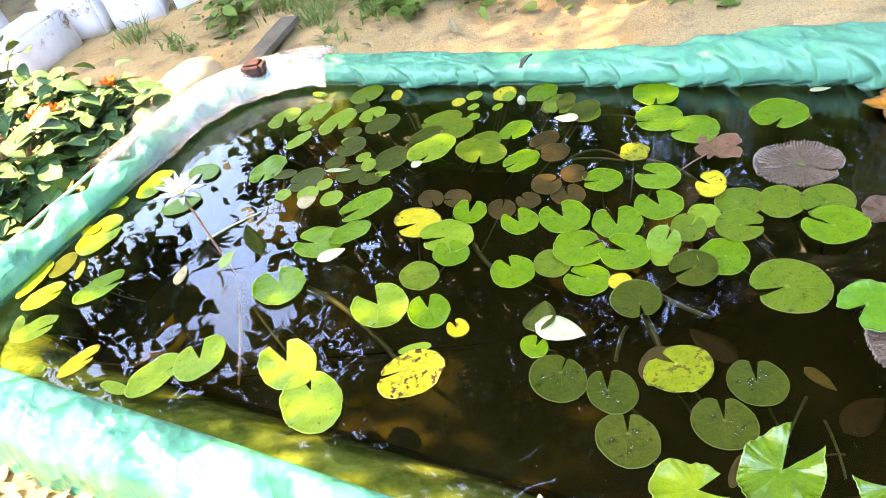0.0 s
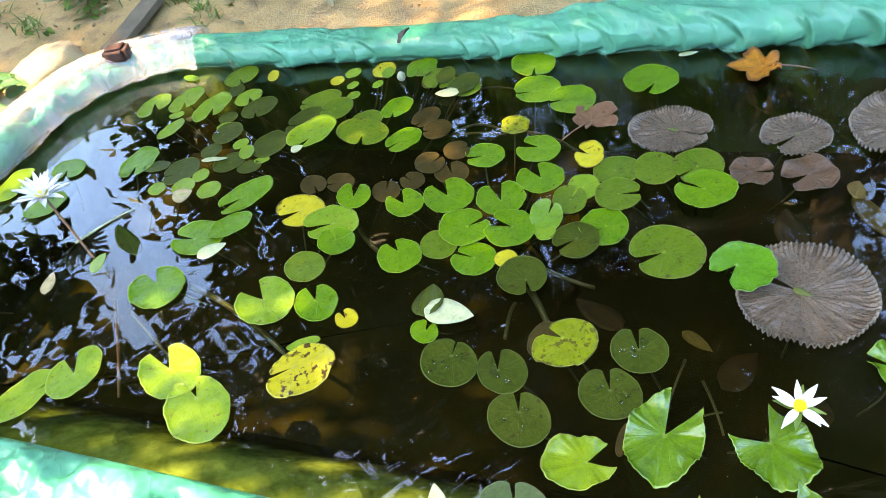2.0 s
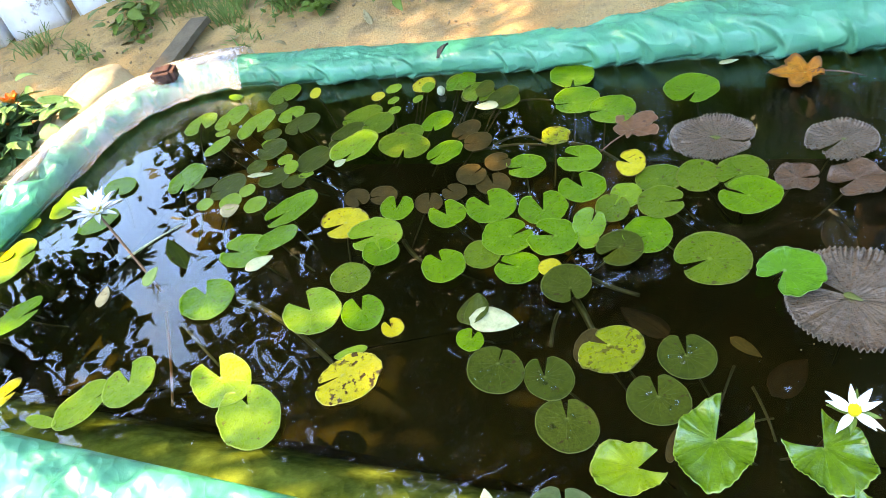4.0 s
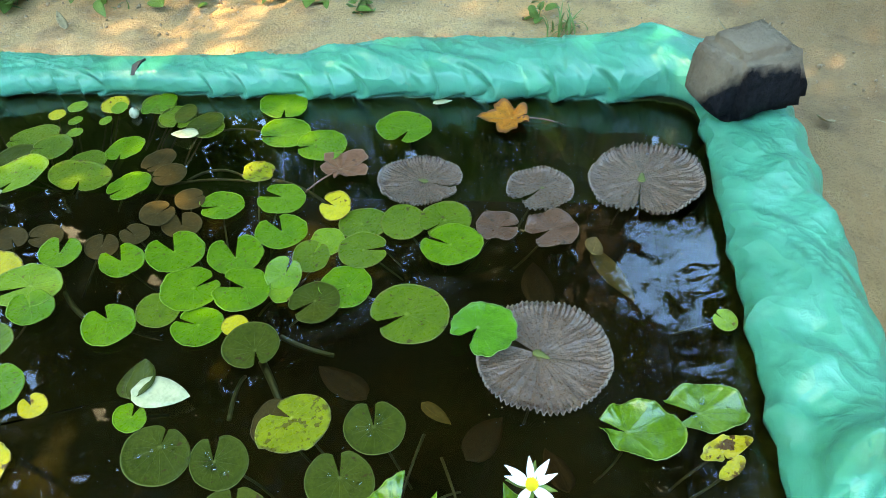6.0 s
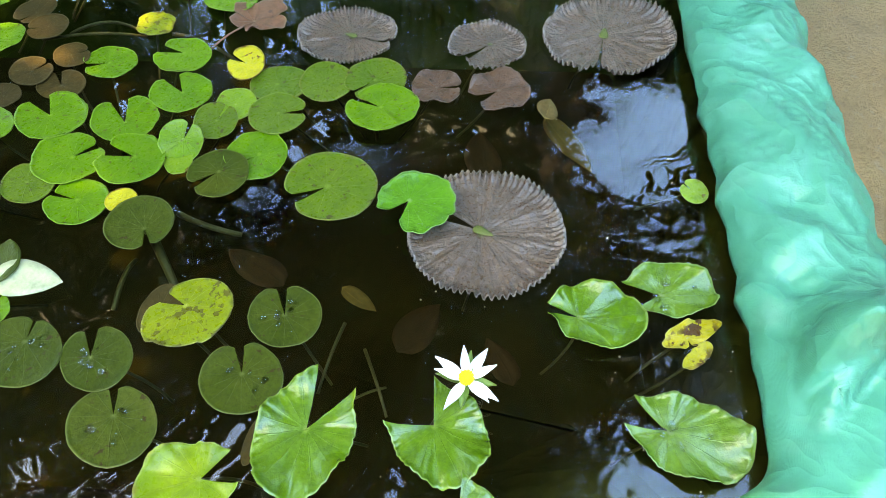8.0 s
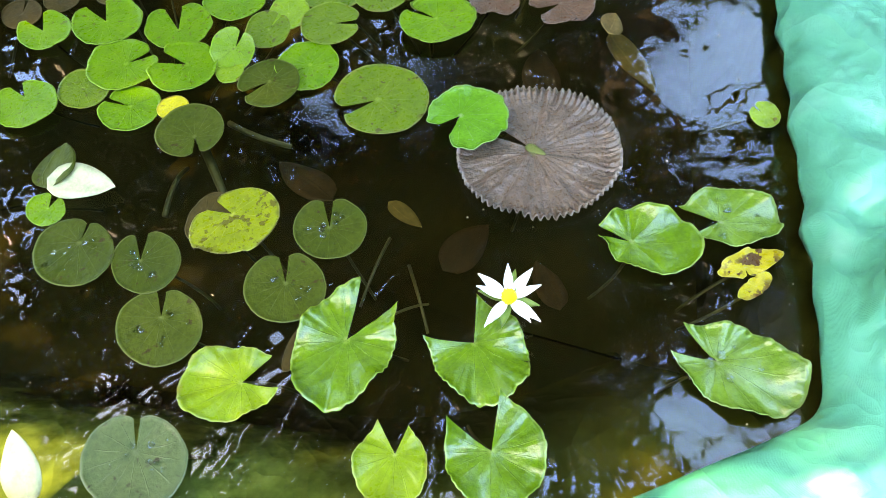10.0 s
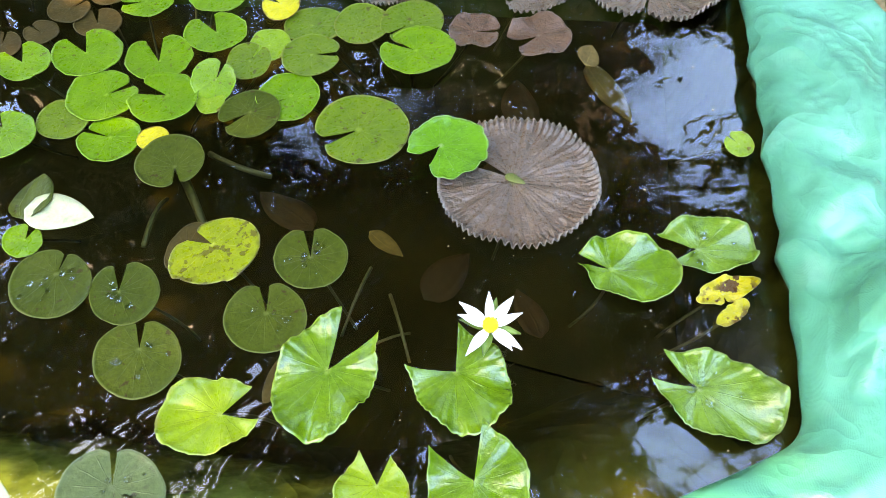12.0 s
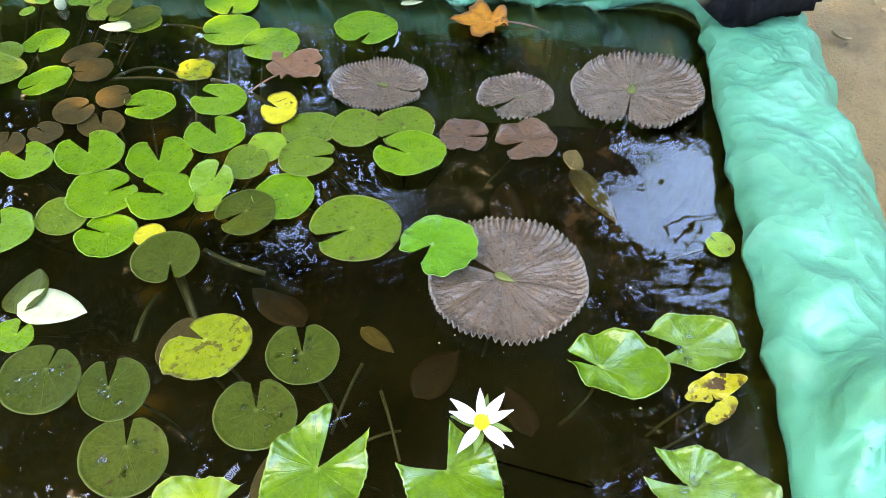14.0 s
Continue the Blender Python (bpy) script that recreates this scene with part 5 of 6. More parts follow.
def ball_bud():
    bm = bmesh.new()
    bmesh.ops.create_uvsphere(bm, u_segments=16, v_segments=10, radius=0.014)
    for v in bm.verts:
        v.co.z *= 1.15 + 0.25 * (v.co.z > 0) * v.co.z / 0.014
        v.co.xy *= 1 + 0.06 * math.cos(4 * math.atan2(v.co.y, v.co.x))
    ob = part("lily_bud", bm, PALE, None)
    ob.location = (0.465, 2.342, 0.012)
    tagged(ob, "pale cream closed water lily bud", "bud")


ball_bud()


# ---- sack, litter, pebbles on the bank ----
def sack():
    bm = bmesh.new()
    bmesh.ops.create_uvsphere(bm, u_segments=48, v_segments=28, radius=0.5)
    for v in bm.verts:
        p = Vector([math.copysign(abs(c * 2) ** 0.72, c) / 2 for c in v.co])
        d = 1 + 0.10 * wobble(p.x * 3, p.y * 3, p.z * 3) + 0.05 * wobble(p.x * 8, p.y * 8, p.z * 8)
        v.co = Vector((p.x * 0.66 * d, p.y * 0.26 * d, p.z * 0.22 * d))
    ob = part("sack", bm, PALE_TAN, None)
    ob.matrix_world = Matrix.Translation((-0.86, 3.30, GROUND + 0.08)) @ pose(0, 0, 0, 0, 0, 62)
    tagged(ob, "pale tan woven sack of soil lying behind the rim", "sack")


sack()


def litter():
    rng = random.Random(5)
    shapes = [ovate_data(size, size * wide, curl, 1.3, k) for k, (size, wide, curl) in enumerate(((0.09, 0.5, 0.5), (0.11, 0.42, -0.5), (0.07, 0.6, 0.8), (0.13, 0.35, 0.4), (0.08, 0.55, -0.7)))]
    meshes = [mesh_of("dry_leaf", v, f, LITTER, uvs=uv) for v, f, uv in shapes]
    spots = [(rng.uniform(-2.5, -1.1), rng.uniform(-0.1, 0.48)) for _ in range(50)]
    spots += [(rng.uniform(-2.1, -1.15), rng.uniform(0.28, 0.53)) for _ in range(80)]
    spots += [(rng.uniform(-3.6, 1.0), 2.66 + abs(rng.gauss(0, 0.5))) for _ in range(26)]
    spots += [(rng.uniform(1.05, 2.2), rng.uniform(0.8, 2.6)) for _ in range(14)]
    for i, (u, v) in enumerate(spots):
        ob = new("dry_leaf", rng.choice(meshes))
        p = pond(u, v, GROUND + rng.uniform(0.012, 0.035))
        s = rng.uniform(0.5, 1.0)
        ob.matrix_world = Matrix.Translation(p) @ pose(0, 0, 0, rng.gauss(0, 16), rng.gauss(0, 14), rng.uniform(0, 360)) @ Matrix.Scale(s, 4)
        tagged(ob, "dry brown fallen leaf curled on the soil", "leaf", "dry leaves on the soil")


litter()


def pebbles():
    rng = random.Random(6)
    verts, faces = [], []
    bm = bmesh.new()
    bmesh.ops.create_icosphere(bm, subdivisions=1, radius=1.0)
    base = [v.co.copy() for v in bm.verts]
    tri = [tuple(v.index for v in f.verts) for f in bm.faces]
    bm.free()
    for _ in range(3200):
        u, v = rng.choice(((rng.uniform(-4.0, 1.2), 2.6 + abs(rng.gauss(0, 0.7))), (rng.uniform(1.0, 2.6), rng.uniform(0.6, 2.8)), (rng.uniform(-2.6, -0.6), rng.uniform(-0.2, 0.45))))
        r = rng.choice((0.002, 0.003, 0.003, 0.004, 0.004, 0.006, 0.009)) * rng.uniform(0.7, 1.3)
        m = Matrix.Translation(pond(u, v, GROUND + 0.004)) @ pose(0, 0, 0, rng.uniform(0, 360), rng.uniform(0, 360), 0) @ Matrix.Diagonal((r, r * rng.uniform(0.6, 1), r * rng.uniform(0.5, 0.9), 1))
        faces += [tuple(q + len(verts) for q in t) for t in tri]
        verts += [m @ q for q in base]
    tagged(solid("pebbles", verts, faces, STONE_DUSTY), "scattered small pebbles and clods on the soil", "pebbles", kind="stuff")


pebbles()


# ---- torn flap and stuck leaf on the rim ----
def tear():
    """A narrow slit whose lips gape over the dark wall beneath."""
    rows = ((-1.026, 2.291, 0.030), (-1.023, 2.305, 0.068), (-1.018, 2.332, 0.087), (-1.010, 2.348, 0.091), (-0.997, 2.364, 0.092))
    half = (0.001, 0.006, 0.010, 0.006, 0.001)
    top = [pond(u - h, v, z) for (u, v, z), h in zip(rows, half)] + [pond(u + h, v, z) for (u, v, z), h in zip(rows, half)]
    n = len(rows)
    low = [p - Vector((0, 0, 0.012)) for p in top]
    faces = [(i, n + i, n + i + 1, i + 1) for i in range(n - 1)] + [(2 * n + i + 1, 3 * n + i + 1, 3 * n + i, 2 * n + i) for i in range(n - 1)]
    faces += [(i, i + 1, 2 * n + i + 1, 2 * n + i) for i in range(n - 1)] + [(n + i + 1, n + i, 3 * n + i, 3 * n + i + 1) for i in range(n - 1)]
    ob = solid("tarp_tear", top + low, faces, DARK_HOLE, smooth=False)
    tagged(ob, "dark torn slit in the turquoise tarpaulin", "tear")


tear()
p = pond(0.47, 2.30, 0.055)
fallen_leaf("fallen_leaf", p.x, p.y, p.z, 0.09, 0.035, -30, LITTER, "brown dry leaf stuck to the tarpaulin rim", roll=40)



def specks():
    """Tiny bits of leaf, seed and froth afloat on the water."""
    rng = random.Random(9)
    verts, faces = [], []
    for _ in range(110):
        u, v = rng.choice(((rng.uniform(-2.2, 0.6), rng.uniform(0.75, 2.25)), (rng.uniform(0.05, 0.6), rng.uniform(0.8, 2.2)), (rng.uniform(0.55, 0.61), rng.uniform(0.95, 2.2))))
        c, r, turn = pond(u, v, 0.0012), rng.choice((0.0007, 0.0009, 0.001, 0.0013, 0.0018)), rng.uniform(0, 6.28)
        n, k = len(verts), 5
        ring = [c + Vector((r * rng.uniform(0.6, 1.6) * math.cos(turn + 1.2566 * i), r * rng.uniform(0.6, 1.3) * math.sin(turn + 1.2566 * i), 0)) for i in range(k)]
        verts += ring + [p - Vector((0, 0, 0.001)) for p in ring] + [c + Vector((0, 0, 0.0007))]
        for i in range(k):
            j = (i + 1) % k
            faces += [(n + i, n + j, n + 2 * k), (n + i, n + k + i, n + k + j, n + j)]
    tagged(solid("floating_specks", verts, faces, LITTER), "tiny pale bits of debris afloat on the water", "debris", kind="stuff")


specks()


# ---- bare stalks under the surface ----
def sunken_stalk(material, radius, a, b, c):
    a, b, c = Vector(a), Vector(b), Vector(c)
    mid = b * 2 - (a + c) / 2
    pts = [a * (1 - t) ** 2 + mid * (2 * t * (1 - t)) + c * t * t for t in (i / 10 for i in range(11))]
    v, f = tube_data(pts, radius, 7, 0.8)
    tagged(solid("sunken_stalk", v, f, material), "brownish water lily stalk running just below the surface", "stalk", "stalks under the water")


sunken_stalk(STALK, 0.008, (-0.360, 1.756, -0.030), (-0.252, 1.596, -0.030), (-0.151, 1.379, -0.050))
sunken_stalk(STALK, 0.007, (0.129, 1.711, -0.025), (0.141, 1.627, -0.025), (0.175, 1.572, -0.045))
sunken_stalk(STALK, 0.009, (0.442, 1.268, -0.030), (0.439, 1.209, -0.030), (0.435, 1.154, -0.050))
sunken_stalk(STALK, 0.006, (0.503, 1.306, -0.025), (0.535, 1.249, -0.025), (0.582, 1.212, -0.045))
sunken_stalk(STALK, 0.004, (0.501, 1.950, -0.008), (0.592, 1.947, -0.008), (0.650, 1.884, -0.028))
sunken_stalk(STALK, 0.004, (0.442, 1.968, -0.012), (0.556, 1.924, -0.012), (0.649, 1.882, -0.032))
sunken_stalk(STALK, 0.005, (0.696, 1.823, -0.008), (0.749, 1.743, -0.008), (0.786, 1.659, -0.028))
sunken_stalk(STALK, 0.0035, (0.577, 2.143, -0.008), (0.688, 2.123, -0.008), (0.770, 2.085, -0.028))
sunken_stalk(STALK, 0.005, (0.332, 1.173, -0.040), (0.369, 1.232, -0.040), (0.401, 1.276, -0.060))
sunken_stalk(RED_STALK, 0.004, (-0.560, 1.794, -0.010), (-0.555, 1.605, -0.010), (-0.557, 1.443, -0.010))
sunken_stalk(STALK, 0.004, (-0.527, 1.750, -0.030), (-0.480, 1.634, -0.030), (-0.443, 1.552, -0.050))
sunken_stalk(STALK, 0.003, (0.641, 0.927, -0.030), (0.592, 0.886, -0.030), (0.545, 0.847, -0.050))
sunken_stalk(STALK, 0.003, (0.645, 0.871, -0.040), (0.629, 0.806, -0.040), (0.616, 0.757, -0.060))
sunken_stalk(STALK, 0.0025, (0.533, 0.796, -0.030), (0.593, 0.797, -0.030), (0.640, 0.797, -0.050))

v, f = tube_data(bent((-0.668, 2.109, 0.003), (-0.483, 2.172, 0.004), (0.01, 0.01, 0), 6), 0.004, 6, 0.4)
tagged(solid("straw", v, f, PALE), "pale dry straw floating on the water", "straw")

for x, y, z, size, turn in ((0.785, 0.93, -0.17, 0.13, 20), (0.88, 0.80, -0.20, 0.11, 80), (0.78, 0.47, -0.15, 0.14, 30),
                            (1.14, 1.22, -0.15, 0.16, 60), (1.03, 1.10, -0.18, 0.13, 10), (0.59, 1.22, -0.16, 0.15, 110)):
    fallen_leaf("sunken_leaf", x, y, z, size, size * 0.55, turn, MUD_LEAF, "orange-brown rotting leaf sunk below the surface", roll=15)


# ---- plants on the bank ----
LEAF_SHAPES = [mesh_of("leaf", v, f, SHRUB_LEAF, uvs=uv) for v, f, uv in (ovate_data(1.0, w, c, t, k) for k, (w, c, t) in enumerate(((0.68, -0.3, 1.25), (0.60, -0.45, 1.2), (0.72, -0.15, 1.15), (0.55, 0.15, 1.35))))]


WEED_SHAPES = [mesh_of("leaf", v, f, WEED_LEAF, uvs=uv) for v, f, uv in (ovate_data(1.0, w, c, t, k + 9) for k, (w, c, t) in enumerate(((0.62, -0.3, 1.25), (0.50, -0.45, 1.3), (0.66, -0.15, 1.15))))]


def leaf_on(root, rng, where, size, tip, tilt, shapes=LEAF_SHAPES):
    ob = new("leaf", rng.choice(shapes))
    ob.parent = root
    ob.matrix_local = Matrix.Translation(where) @ pose(0, 0, 0, rng.gauss(0, tip), tilt, rng.uniform(0, 360)) @ Matrix.Scale(size, 4)


def shrub(x, y, height, spread, leaves, seed, blossoms=0):
    rng = random.Random(seed)
    root = new("shrub")
    root.location = (x, y, GROUND)
    tips = []
    for i in range(9):
        a, r = rng.uniform(0, 6.28), spread * rng.uniform(0.3, 1.0)
        top = Vector((r * math.cos(a), r * math.sin(a), height * rng.uniform(0.6, 1.05)))
        path = bent((0.03 * math.cos(a), 0.03 * math.sin(a), -0.02), top, (0, 0, 0.08), 6)
        v, f = tube_data(path, 0.004, 5, 0.4)
        solid("stem", v, f, STALK, root)
        tips += path[2:]
    for i in range(leaves):
        p = rng.choice(tips) + Vector((rng.gauss(0, 0.05), rng.gauss(0, 0.05), rng.gauss(0, 0.035)))
        if p.z > 0.01:
            leaf_on(root, rng, p, rng.uniform(0.07, 0.145), 22, rng.uniform(-10, 35))
    for i in range(blossoms):
        bv, bf = [], []
        p = rng.choice(tips[-8:]) + Vector((rng.gauss(0.05, 0.03), rng.gauss(-0.03, 0.03), 0.07))
        for k in range(6):
            v, f = petal_data(0.05, 0.032, radians(25), 0.3)
            m = Matrix.Translation(p) @ pose(0, 0, 0, 10, -15, 60 * k)
            bf += [tuple(q + len(bv) for q in face) for face in f]
            bv += [m @ q for q in v]
        solid("blossom", bv, bf, ORANGE, root, "bright orange blossom")
    return tagged(root, "leafy green garden shrub on the soil beside the pond" if not blossoms else "leafy green shrub with small orange blossoms", "shrub")


shrub(-1.16, 3.10, 0.30, 0.24, 170, 1, 5)
shrub(-1.45, 2.85, 0.30, 0.26, 190, 2)
shrub(-1.62, 2.45, 0.22, 0.20, 120, 12)
shrub(-2.1, 2.9, 0.34, 0.30, 170, 13)
shrub(-2.2, 3.5, 0.4, 0.30, 170, 14)
shrub(-1.75, 2.65, 0.24, 0.26, 170, 3)
shrub(-1.45, 3.35, 0.34, 0.28, 170, 4)
shrub(-1.85, 3.2, 0.36, 0.30, 170, 5)
shrub(-1.80, 3.75, 0.36, 0.26, 130, 6)


def weed(x, y, size, count, seed, broad):
    rng = random.Random(seed)
    if broad:
        root = new("weed")
        root.location = (x, y, GROUND)
        v, f = tube_data(bent((0, 0, -0.01), (size * 0.1, 0, size * 0.7), (size * 0.1, 0, 0), 5), 0.003, 5, 0.5)
        solid("stem", v, f, GRASS, root)
        for i in range(int(count * 1.3)):
            where = Vector((rng.gauss(0, size * 0.4), rng.gauss(0, size * 0.4), size * rng.uniform(0.05, 0.8)))
            leaf_on(root, rng, where, size * rng.uniform(0.35, 0.7), 20, rng.uniform(-25, 30), WEED_SHAPES)
        tagged(root, "small broad-leaved green weed on bare soil", "weed")
        return
    v0, f0 = [], []
    for i in range(count):
        v, f, uv = ovate_data(size * rng.uniform(0.6, 1.3), 0.008, -0.5, 2.0, i)
        m = Matrix.Translation((rng.gauss(0, size * 0.4), rng.gauss(0, size * 0.4), -0.005)) @ pose(0, 0, 0, 0, -rng.uniform(30, 80), rng.uniform(0, 360))
        f0 += [tuple(q + len(v0) for q in face) for face in f]
        v0 += [m @ q for q in v]
    ob = solid("grass_tuft", v0, f0, GRASS)
    ob.location = (x, y, GROUND)
    tagged(ob, "tuft of thin green grass on bare soil", "grass", kind="stuff")


for i, (u, v, s, c, b) in enumerate(((-2.05, 3.25, 0.17, 22, 1), (-1.55, 3.2, 0.15, 18, 1), (-1.15, 3.3, 0.18, 24, 1), (-0.75, 3.25, 0.15, 18, 1), (-0.35, 3.3, 0.16, 20, 1), (0.1, 3.4, 0.16, 18, 1), (-2.5, 3.4, 0.2, 26, 1), (-3.2, 3.3, 0.2, 24, 1), (-1.92, 3.10, 0.13, 12, 1), (-0.43, 3.08, 0.11, 9, 1), (-3.03, 3.05, 0.14, 14, 1), (-2.15, 3.2, 0.12, 30, 0), (-2.45, 3.1, 0.12, 30, 0),
                                     (-1.75, 3.35, 0.14, 14, 1), (-2.75, 3.35, 0.15, 40, 0), (-1.3, 3.45, 0.14, 12, 1), (-0.9, 3.4, 0.12, 30, 0), (-3.3, 2.9, 0.10, 26, 0),
                                     (-2.2, 2.85, 0.08, 20, 0), (0.35, 2.95, 0.10, 20, 0), (0.25, 3.05, 0.09, 8, 1), (-0.2, 3.5, 0.15, 16, 1), (1.3, 1.9, 0.09, 9, 0), (1.15, 1.35, 0.09, 7, 0))):
    p = pond(u, v)
    weed(p.x, p.y, s, c, i + 11, b)
for i, (x, y, s, c, b) in enumerate(((-0.705, 4.35, 0.17, 16, 1), (-0.62, 4.50, 0.16, 16, 1), (0.02, 3.74, 0.08, 8, 1), (0.29, 3.69, 0.13, 14, 1), (0.22, 3.88, 0.12, 60, 0), (1.45, 2.81, 0.07, 8, 1),
                                     (-0.19, 4.05, 0.12, 60, 0), (-0.42, 4.35, 0.14, 70, 0), (-1.26, 4.58, 0.12, 50, 0), (-0.13, 3.76, 0.06, 36, 0), (0.10, 3.97, 0.14, 14, 1), (0.67, 3.36, 0.05, 6, 1), (-0.95, 4.12, 0.10, 10, 1))):
    weed(x, y, s, c, i + 61, b)


# ---- trees round the garden, mirrored in the water or added unseen for shade ----
def clump(rng, centre, spread, count, size, verts, faces):
    for _ in range(count):
        p = centre + Vector((rng.gauss(0, spread), rng.gauss(0, spread), rng.gauss(0, spread * 0.6)))
        d = Vector((rng.gauss(0, 1), rng.gauss(0, 1), rng.gauss(-0.3, 0.6))).normalized() * size * rng.uniform(0.6, 1.3)
        w = d.cross(Vector((rng.gauss(0, 1), rng.gauss(0, 1), rng.gauss(0, 1)))).normalized() * size * 0.28
        n = len(verts)
        verts += [p, p + d * 0.45 + w, p + d, p + d * 0.45 - w]
        faces.append((n, n + 1, n + 2, n + 3))


def tree(x, y, height, spread, seed, leaves=5000, crown_from=0.35, reach=(0, 0)):
    rng = random.Random(seed)
    root = new("tree")
    root.location = (x, y, GROUND)
    top = Vector((reach[0] * 0.3, reach[1] * 0.3, height * 0.75))
    v, f = tube_data(bent((0, 0, -0.1), top, (0.2, 0.1, 0), 10), height * 0.022, 10, 0.35)
    limbs_v, limbs_f, lv, lf = [], [], [], []
    ends = []
    for i in range(16):
        t = rng.uniform(crown_from, 1.0)
        start = Vector((0, 0, 0)).lerp(top, t)
        a = rng.uniform(0, 6.28)
        end = start + Vector((spread * math.cos(a) * rng.uniform(0.5, 1), spread * math.sin(a) * rng.uniform(0.5, 1), height * rng.uniform(0.02, 0.25))) + Vector((reach[0], reach[1], 0)) * t * 0.7
        path = bent(start, end, (0, 0, 0.25), 6)
        w, g = tube_data(path, height * 0.008, 6, 0.3)
        limbs_f += [tuple(q + len(limbs_v) for q in face) for face in g]
        limbs_v += w
        ends += path[3:]
        for _ in range(3):
            tip = end + Vector((rng.gauss(0, spread * 0.3), rng.gauss(0, spread * 0.3), rng.gauss(0, spread * 0.2)))
            w, g = tube_data(bent(path[4], tip, (0, 0, 0.1), 4), height * 0.003, 4, 0.4)
            limbs_f += [tuple(q + len(limbs_v) for q in face) for face in g]
            limbs_v += w
            ends.append(tip)
    per = leaves // len(ends)
    for e in ends:
        clump(rng, e, spread * 0.13, per, 0.17, lv, lf)
    solid("trunk", v, f, BARK, root)
    solid("limbs", limbs_v, limbs_f, BARK, root)
    tagged(solid("crown", lv, lf, TREE_LEAF, root, smooth=False), kind="stuff")
    return tagged(root, "broad-leaved garden tree, placed for its reflection or to cut skylight", "tree", "trees round the garden")


EYE = Vector((0.3, 0.15, -1.1))  # the camera mirrored in the water; crowns are placed to fit its view


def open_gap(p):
    """The gaps between the crowns through which the sky shows, placed to fit the camera's view of the water."""
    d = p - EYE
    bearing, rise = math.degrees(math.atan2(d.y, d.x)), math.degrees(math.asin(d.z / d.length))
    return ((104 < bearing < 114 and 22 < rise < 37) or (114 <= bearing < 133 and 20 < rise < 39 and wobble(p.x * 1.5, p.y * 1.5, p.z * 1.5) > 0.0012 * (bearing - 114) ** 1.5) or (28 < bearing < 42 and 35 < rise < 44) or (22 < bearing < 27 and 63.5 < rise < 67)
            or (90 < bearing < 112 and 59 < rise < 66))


def bank_tree(bearing, distance, half, low, high, leaves, seed):
    """A bushy tree, crowns starting low, its clumps placed by bearing and rise from the mirrored camera."""
    rng = random.Random(seed)
    root = new("tree")
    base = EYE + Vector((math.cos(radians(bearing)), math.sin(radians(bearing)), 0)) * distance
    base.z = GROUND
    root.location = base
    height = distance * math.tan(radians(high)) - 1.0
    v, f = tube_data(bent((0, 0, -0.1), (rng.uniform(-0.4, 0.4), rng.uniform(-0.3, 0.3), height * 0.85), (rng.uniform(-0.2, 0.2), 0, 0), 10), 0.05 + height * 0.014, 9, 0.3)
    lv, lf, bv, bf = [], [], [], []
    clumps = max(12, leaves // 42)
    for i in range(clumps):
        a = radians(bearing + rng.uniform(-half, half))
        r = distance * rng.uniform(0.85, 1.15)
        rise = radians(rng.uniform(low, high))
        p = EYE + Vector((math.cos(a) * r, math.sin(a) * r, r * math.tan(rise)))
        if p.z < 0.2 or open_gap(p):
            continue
        c = p - base
        clump(rng, c, 0.26, 42, 0.22, lv, lf)
        if i % 5 == 0:
            start = Vector((0, 0, max(0.4, min(c.z * 0.75, height * 0.8))))
            w, g = tube_data(bent(start, c, (0, 0, 0.15), 5), 0.028, 5, 0.25)
            bf += [tuple(q + len(bv) for q in face) for face in g]
            bv += w
    solid("trunk", v, f, BARK, root)
    solid("limbs", bv, bf, BARK, root)
    tagged(solid("crown", lv, lf, TREE_LEAF, root, smooth=False), kind="stuff")
    return tagged(root, "broad-leaved garden tree, placed for its reflection or to cut skylight", "tree", "trees round the garden")


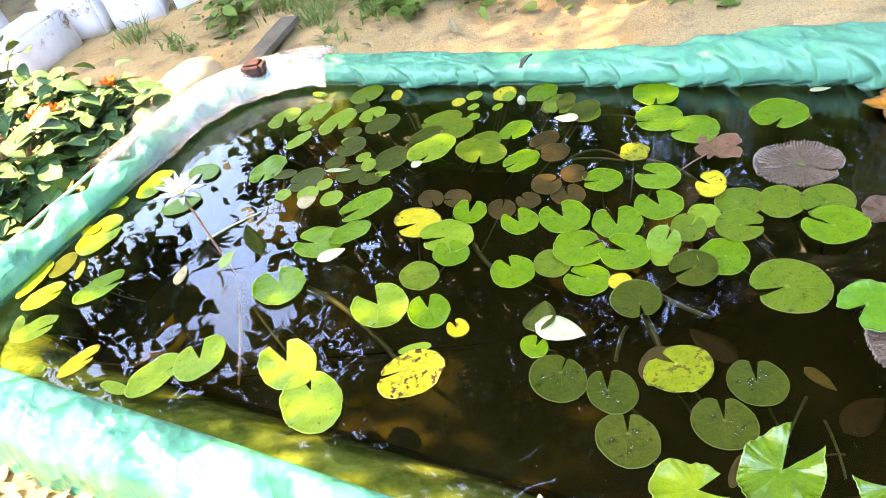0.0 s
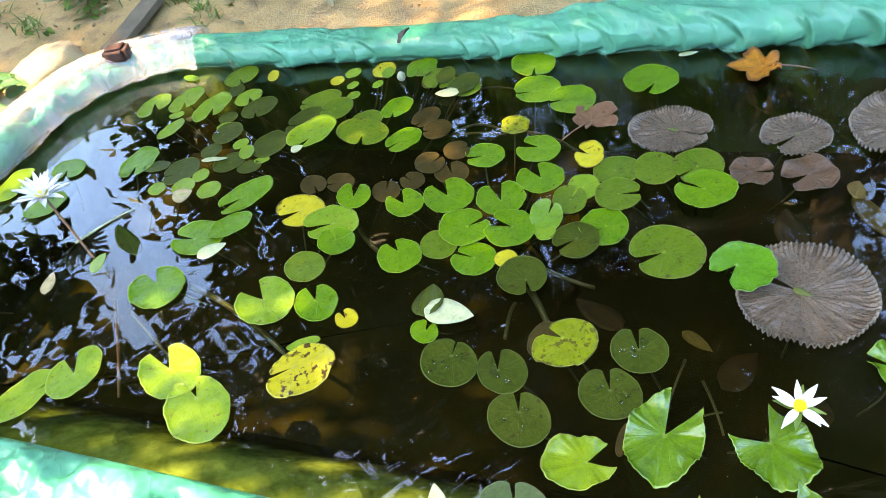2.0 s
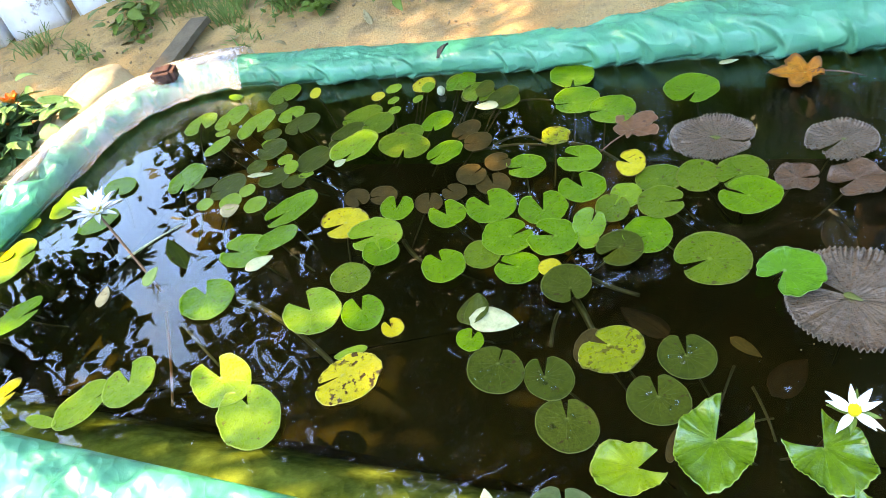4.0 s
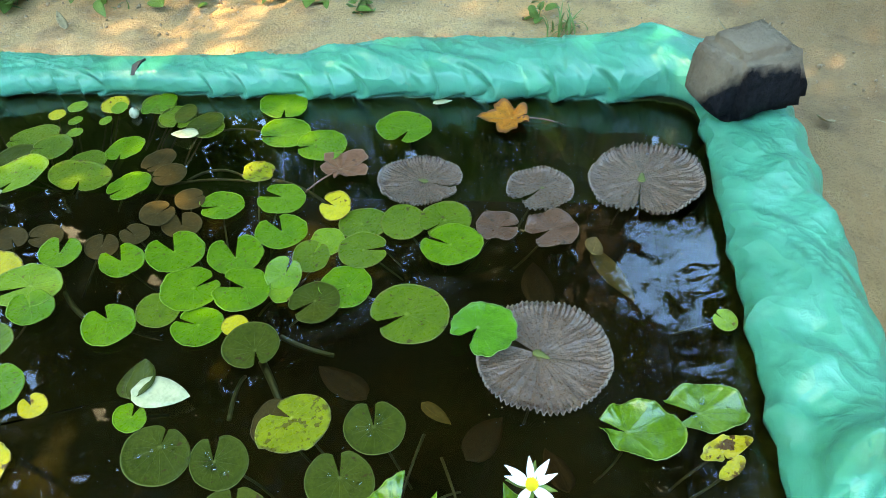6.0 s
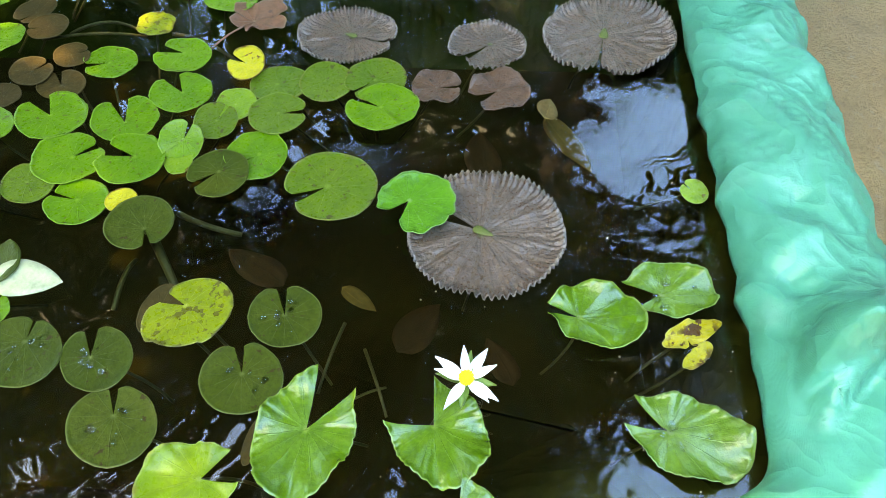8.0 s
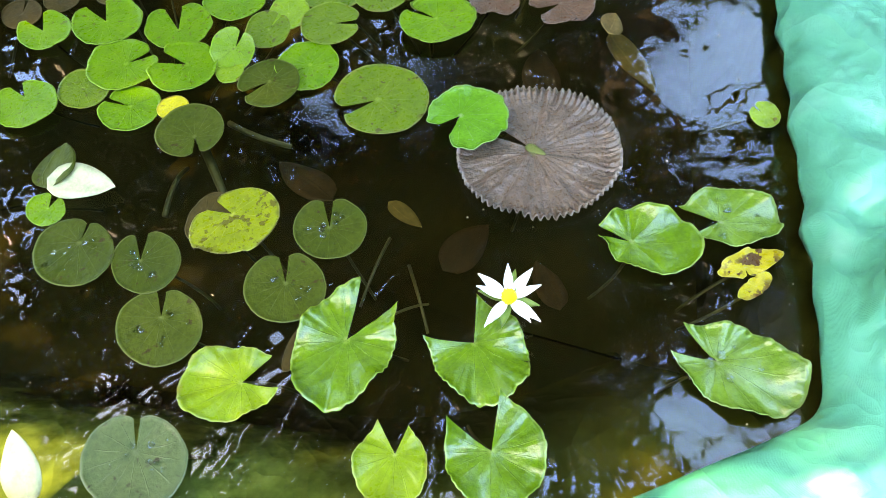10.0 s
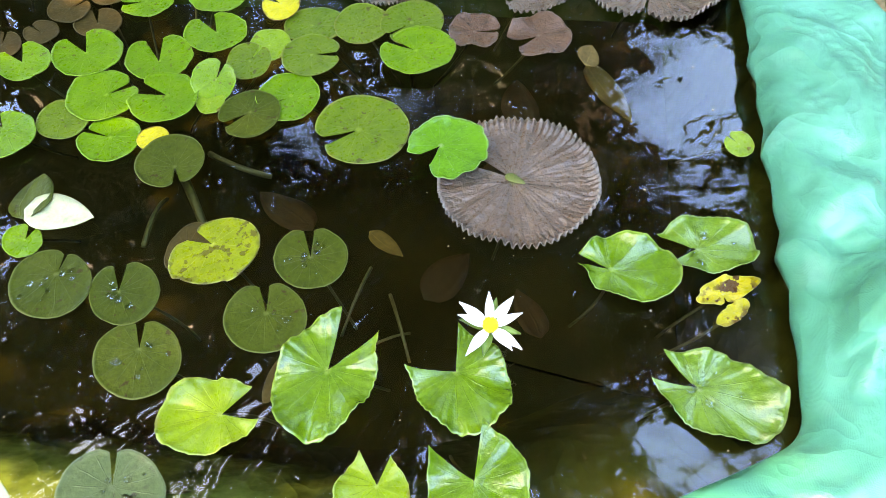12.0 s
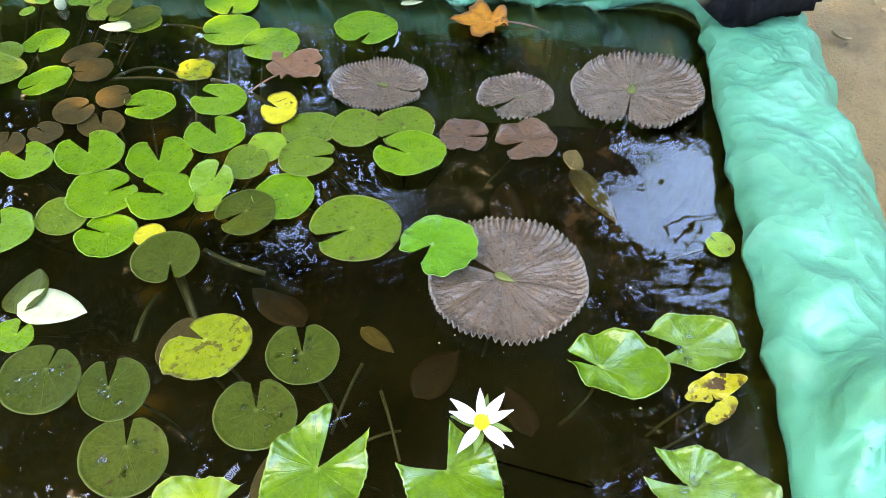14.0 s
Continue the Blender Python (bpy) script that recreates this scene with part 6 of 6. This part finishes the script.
# far-side trees, sized to fit the dark reflections in the camera's view
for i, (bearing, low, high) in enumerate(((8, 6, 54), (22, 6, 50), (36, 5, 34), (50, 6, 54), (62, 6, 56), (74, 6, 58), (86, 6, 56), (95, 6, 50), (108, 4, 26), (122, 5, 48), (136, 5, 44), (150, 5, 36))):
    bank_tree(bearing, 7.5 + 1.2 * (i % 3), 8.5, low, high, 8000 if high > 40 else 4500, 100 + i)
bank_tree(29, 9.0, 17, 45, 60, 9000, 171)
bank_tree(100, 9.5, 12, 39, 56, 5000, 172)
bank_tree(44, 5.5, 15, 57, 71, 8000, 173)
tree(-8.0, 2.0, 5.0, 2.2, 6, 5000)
# unseen trees behind the camera, added to cut the skylight on the pond
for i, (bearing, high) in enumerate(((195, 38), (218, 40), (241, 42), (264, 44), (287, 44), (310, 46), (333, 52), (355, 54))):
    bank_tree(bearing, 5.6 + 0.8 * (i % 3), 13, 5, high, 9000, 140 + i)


def overhanging_tree():
    """A tall tree on the far bank whose limbs reach over the pond, added out of view to shade most of it."""
    rng = random.Random(77)
    root = new("tree")
    base = pond(0.6, 6.2, GROUND)
    root.location = base
    fork = Vector((-0.3, -0.4, 3.6))
    v, f = tube_data(bent((0, 0, -0.1), fork, (0.12, 0.1, 0), 10), 0.17, 10, 0.65)
    solid("trunk", v, f, BARK, root)
    lv, lf, bv, bf = [], [], [], []
    drift = Vector((SUN.x / SUN.z, SUN.y / SUN.z, 1))
    # clumps stand up-sun of each spot that is to lie in shade
    for i in range(1385):
        u, w = rng.uniform(-2.0, 4.0), rng.uniform(0.78, 5.6)
        # extra clumps added to keep sun spots off the right rim and grey leaf
        if i >= 1250:
            u, w = (rng.uniform(0.50, 1.15), rng.uniform(0.98, 2.1)) if i < 1340 else (rng.uniform(-0.05, 0.50), rng.uniform(1.10, 1.62))
        h = rng.uniform(4.2, 5.6)
        if (w < 0.77 and not -0.75 < u < 0.32) or (u > 0.44 and w < 1.02):
            continue
        if w < 1.15 and wobble(u * 1.4, w * 1.4, 3.0) > 0.24:
            continue
        # clumps raised so that sun dapples blur on the far bank
        if w > 2.15:
            h = rng.uniform(9.0, 12.0) if rng.random() < 0.8 else h
            if i <= 980 and rng.random() < 0.38:
                continue
        if 980 < i < 1250:
            u, w, h = rng.uniform(-5.0, -1.9), rng.uniform(2.5, 5.0), rng.uniform(6.2, 7.8)
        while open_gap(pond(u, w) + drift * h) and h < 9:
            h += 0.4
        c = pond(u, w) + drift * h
        c -= base
        clump(rng, c, 0.15, 62, 0.13, lv, lf)
        if i % 7 == 0:
            path = bent(fork + Vector((0, 0, rng.uniform(0, 0.5))), c, (0, 0, 0.3), 8)
            w2, g = tube_data(path, 0.05, 6, 0.15)
            bf += [tuple(q + len(bv) for q in face) for face in g]
            bv += w2
    solid("limbs", bv, bf, BARK, root)
    tagged(solid("crown", lv, lf, TREE_LEAF, root, smooth=False), kind="stuff")
    tagged(root, "tall tree with limbs over the pond, leaf clumps placed for shade", "tree", "trees round the garden")


overhanging_tree()
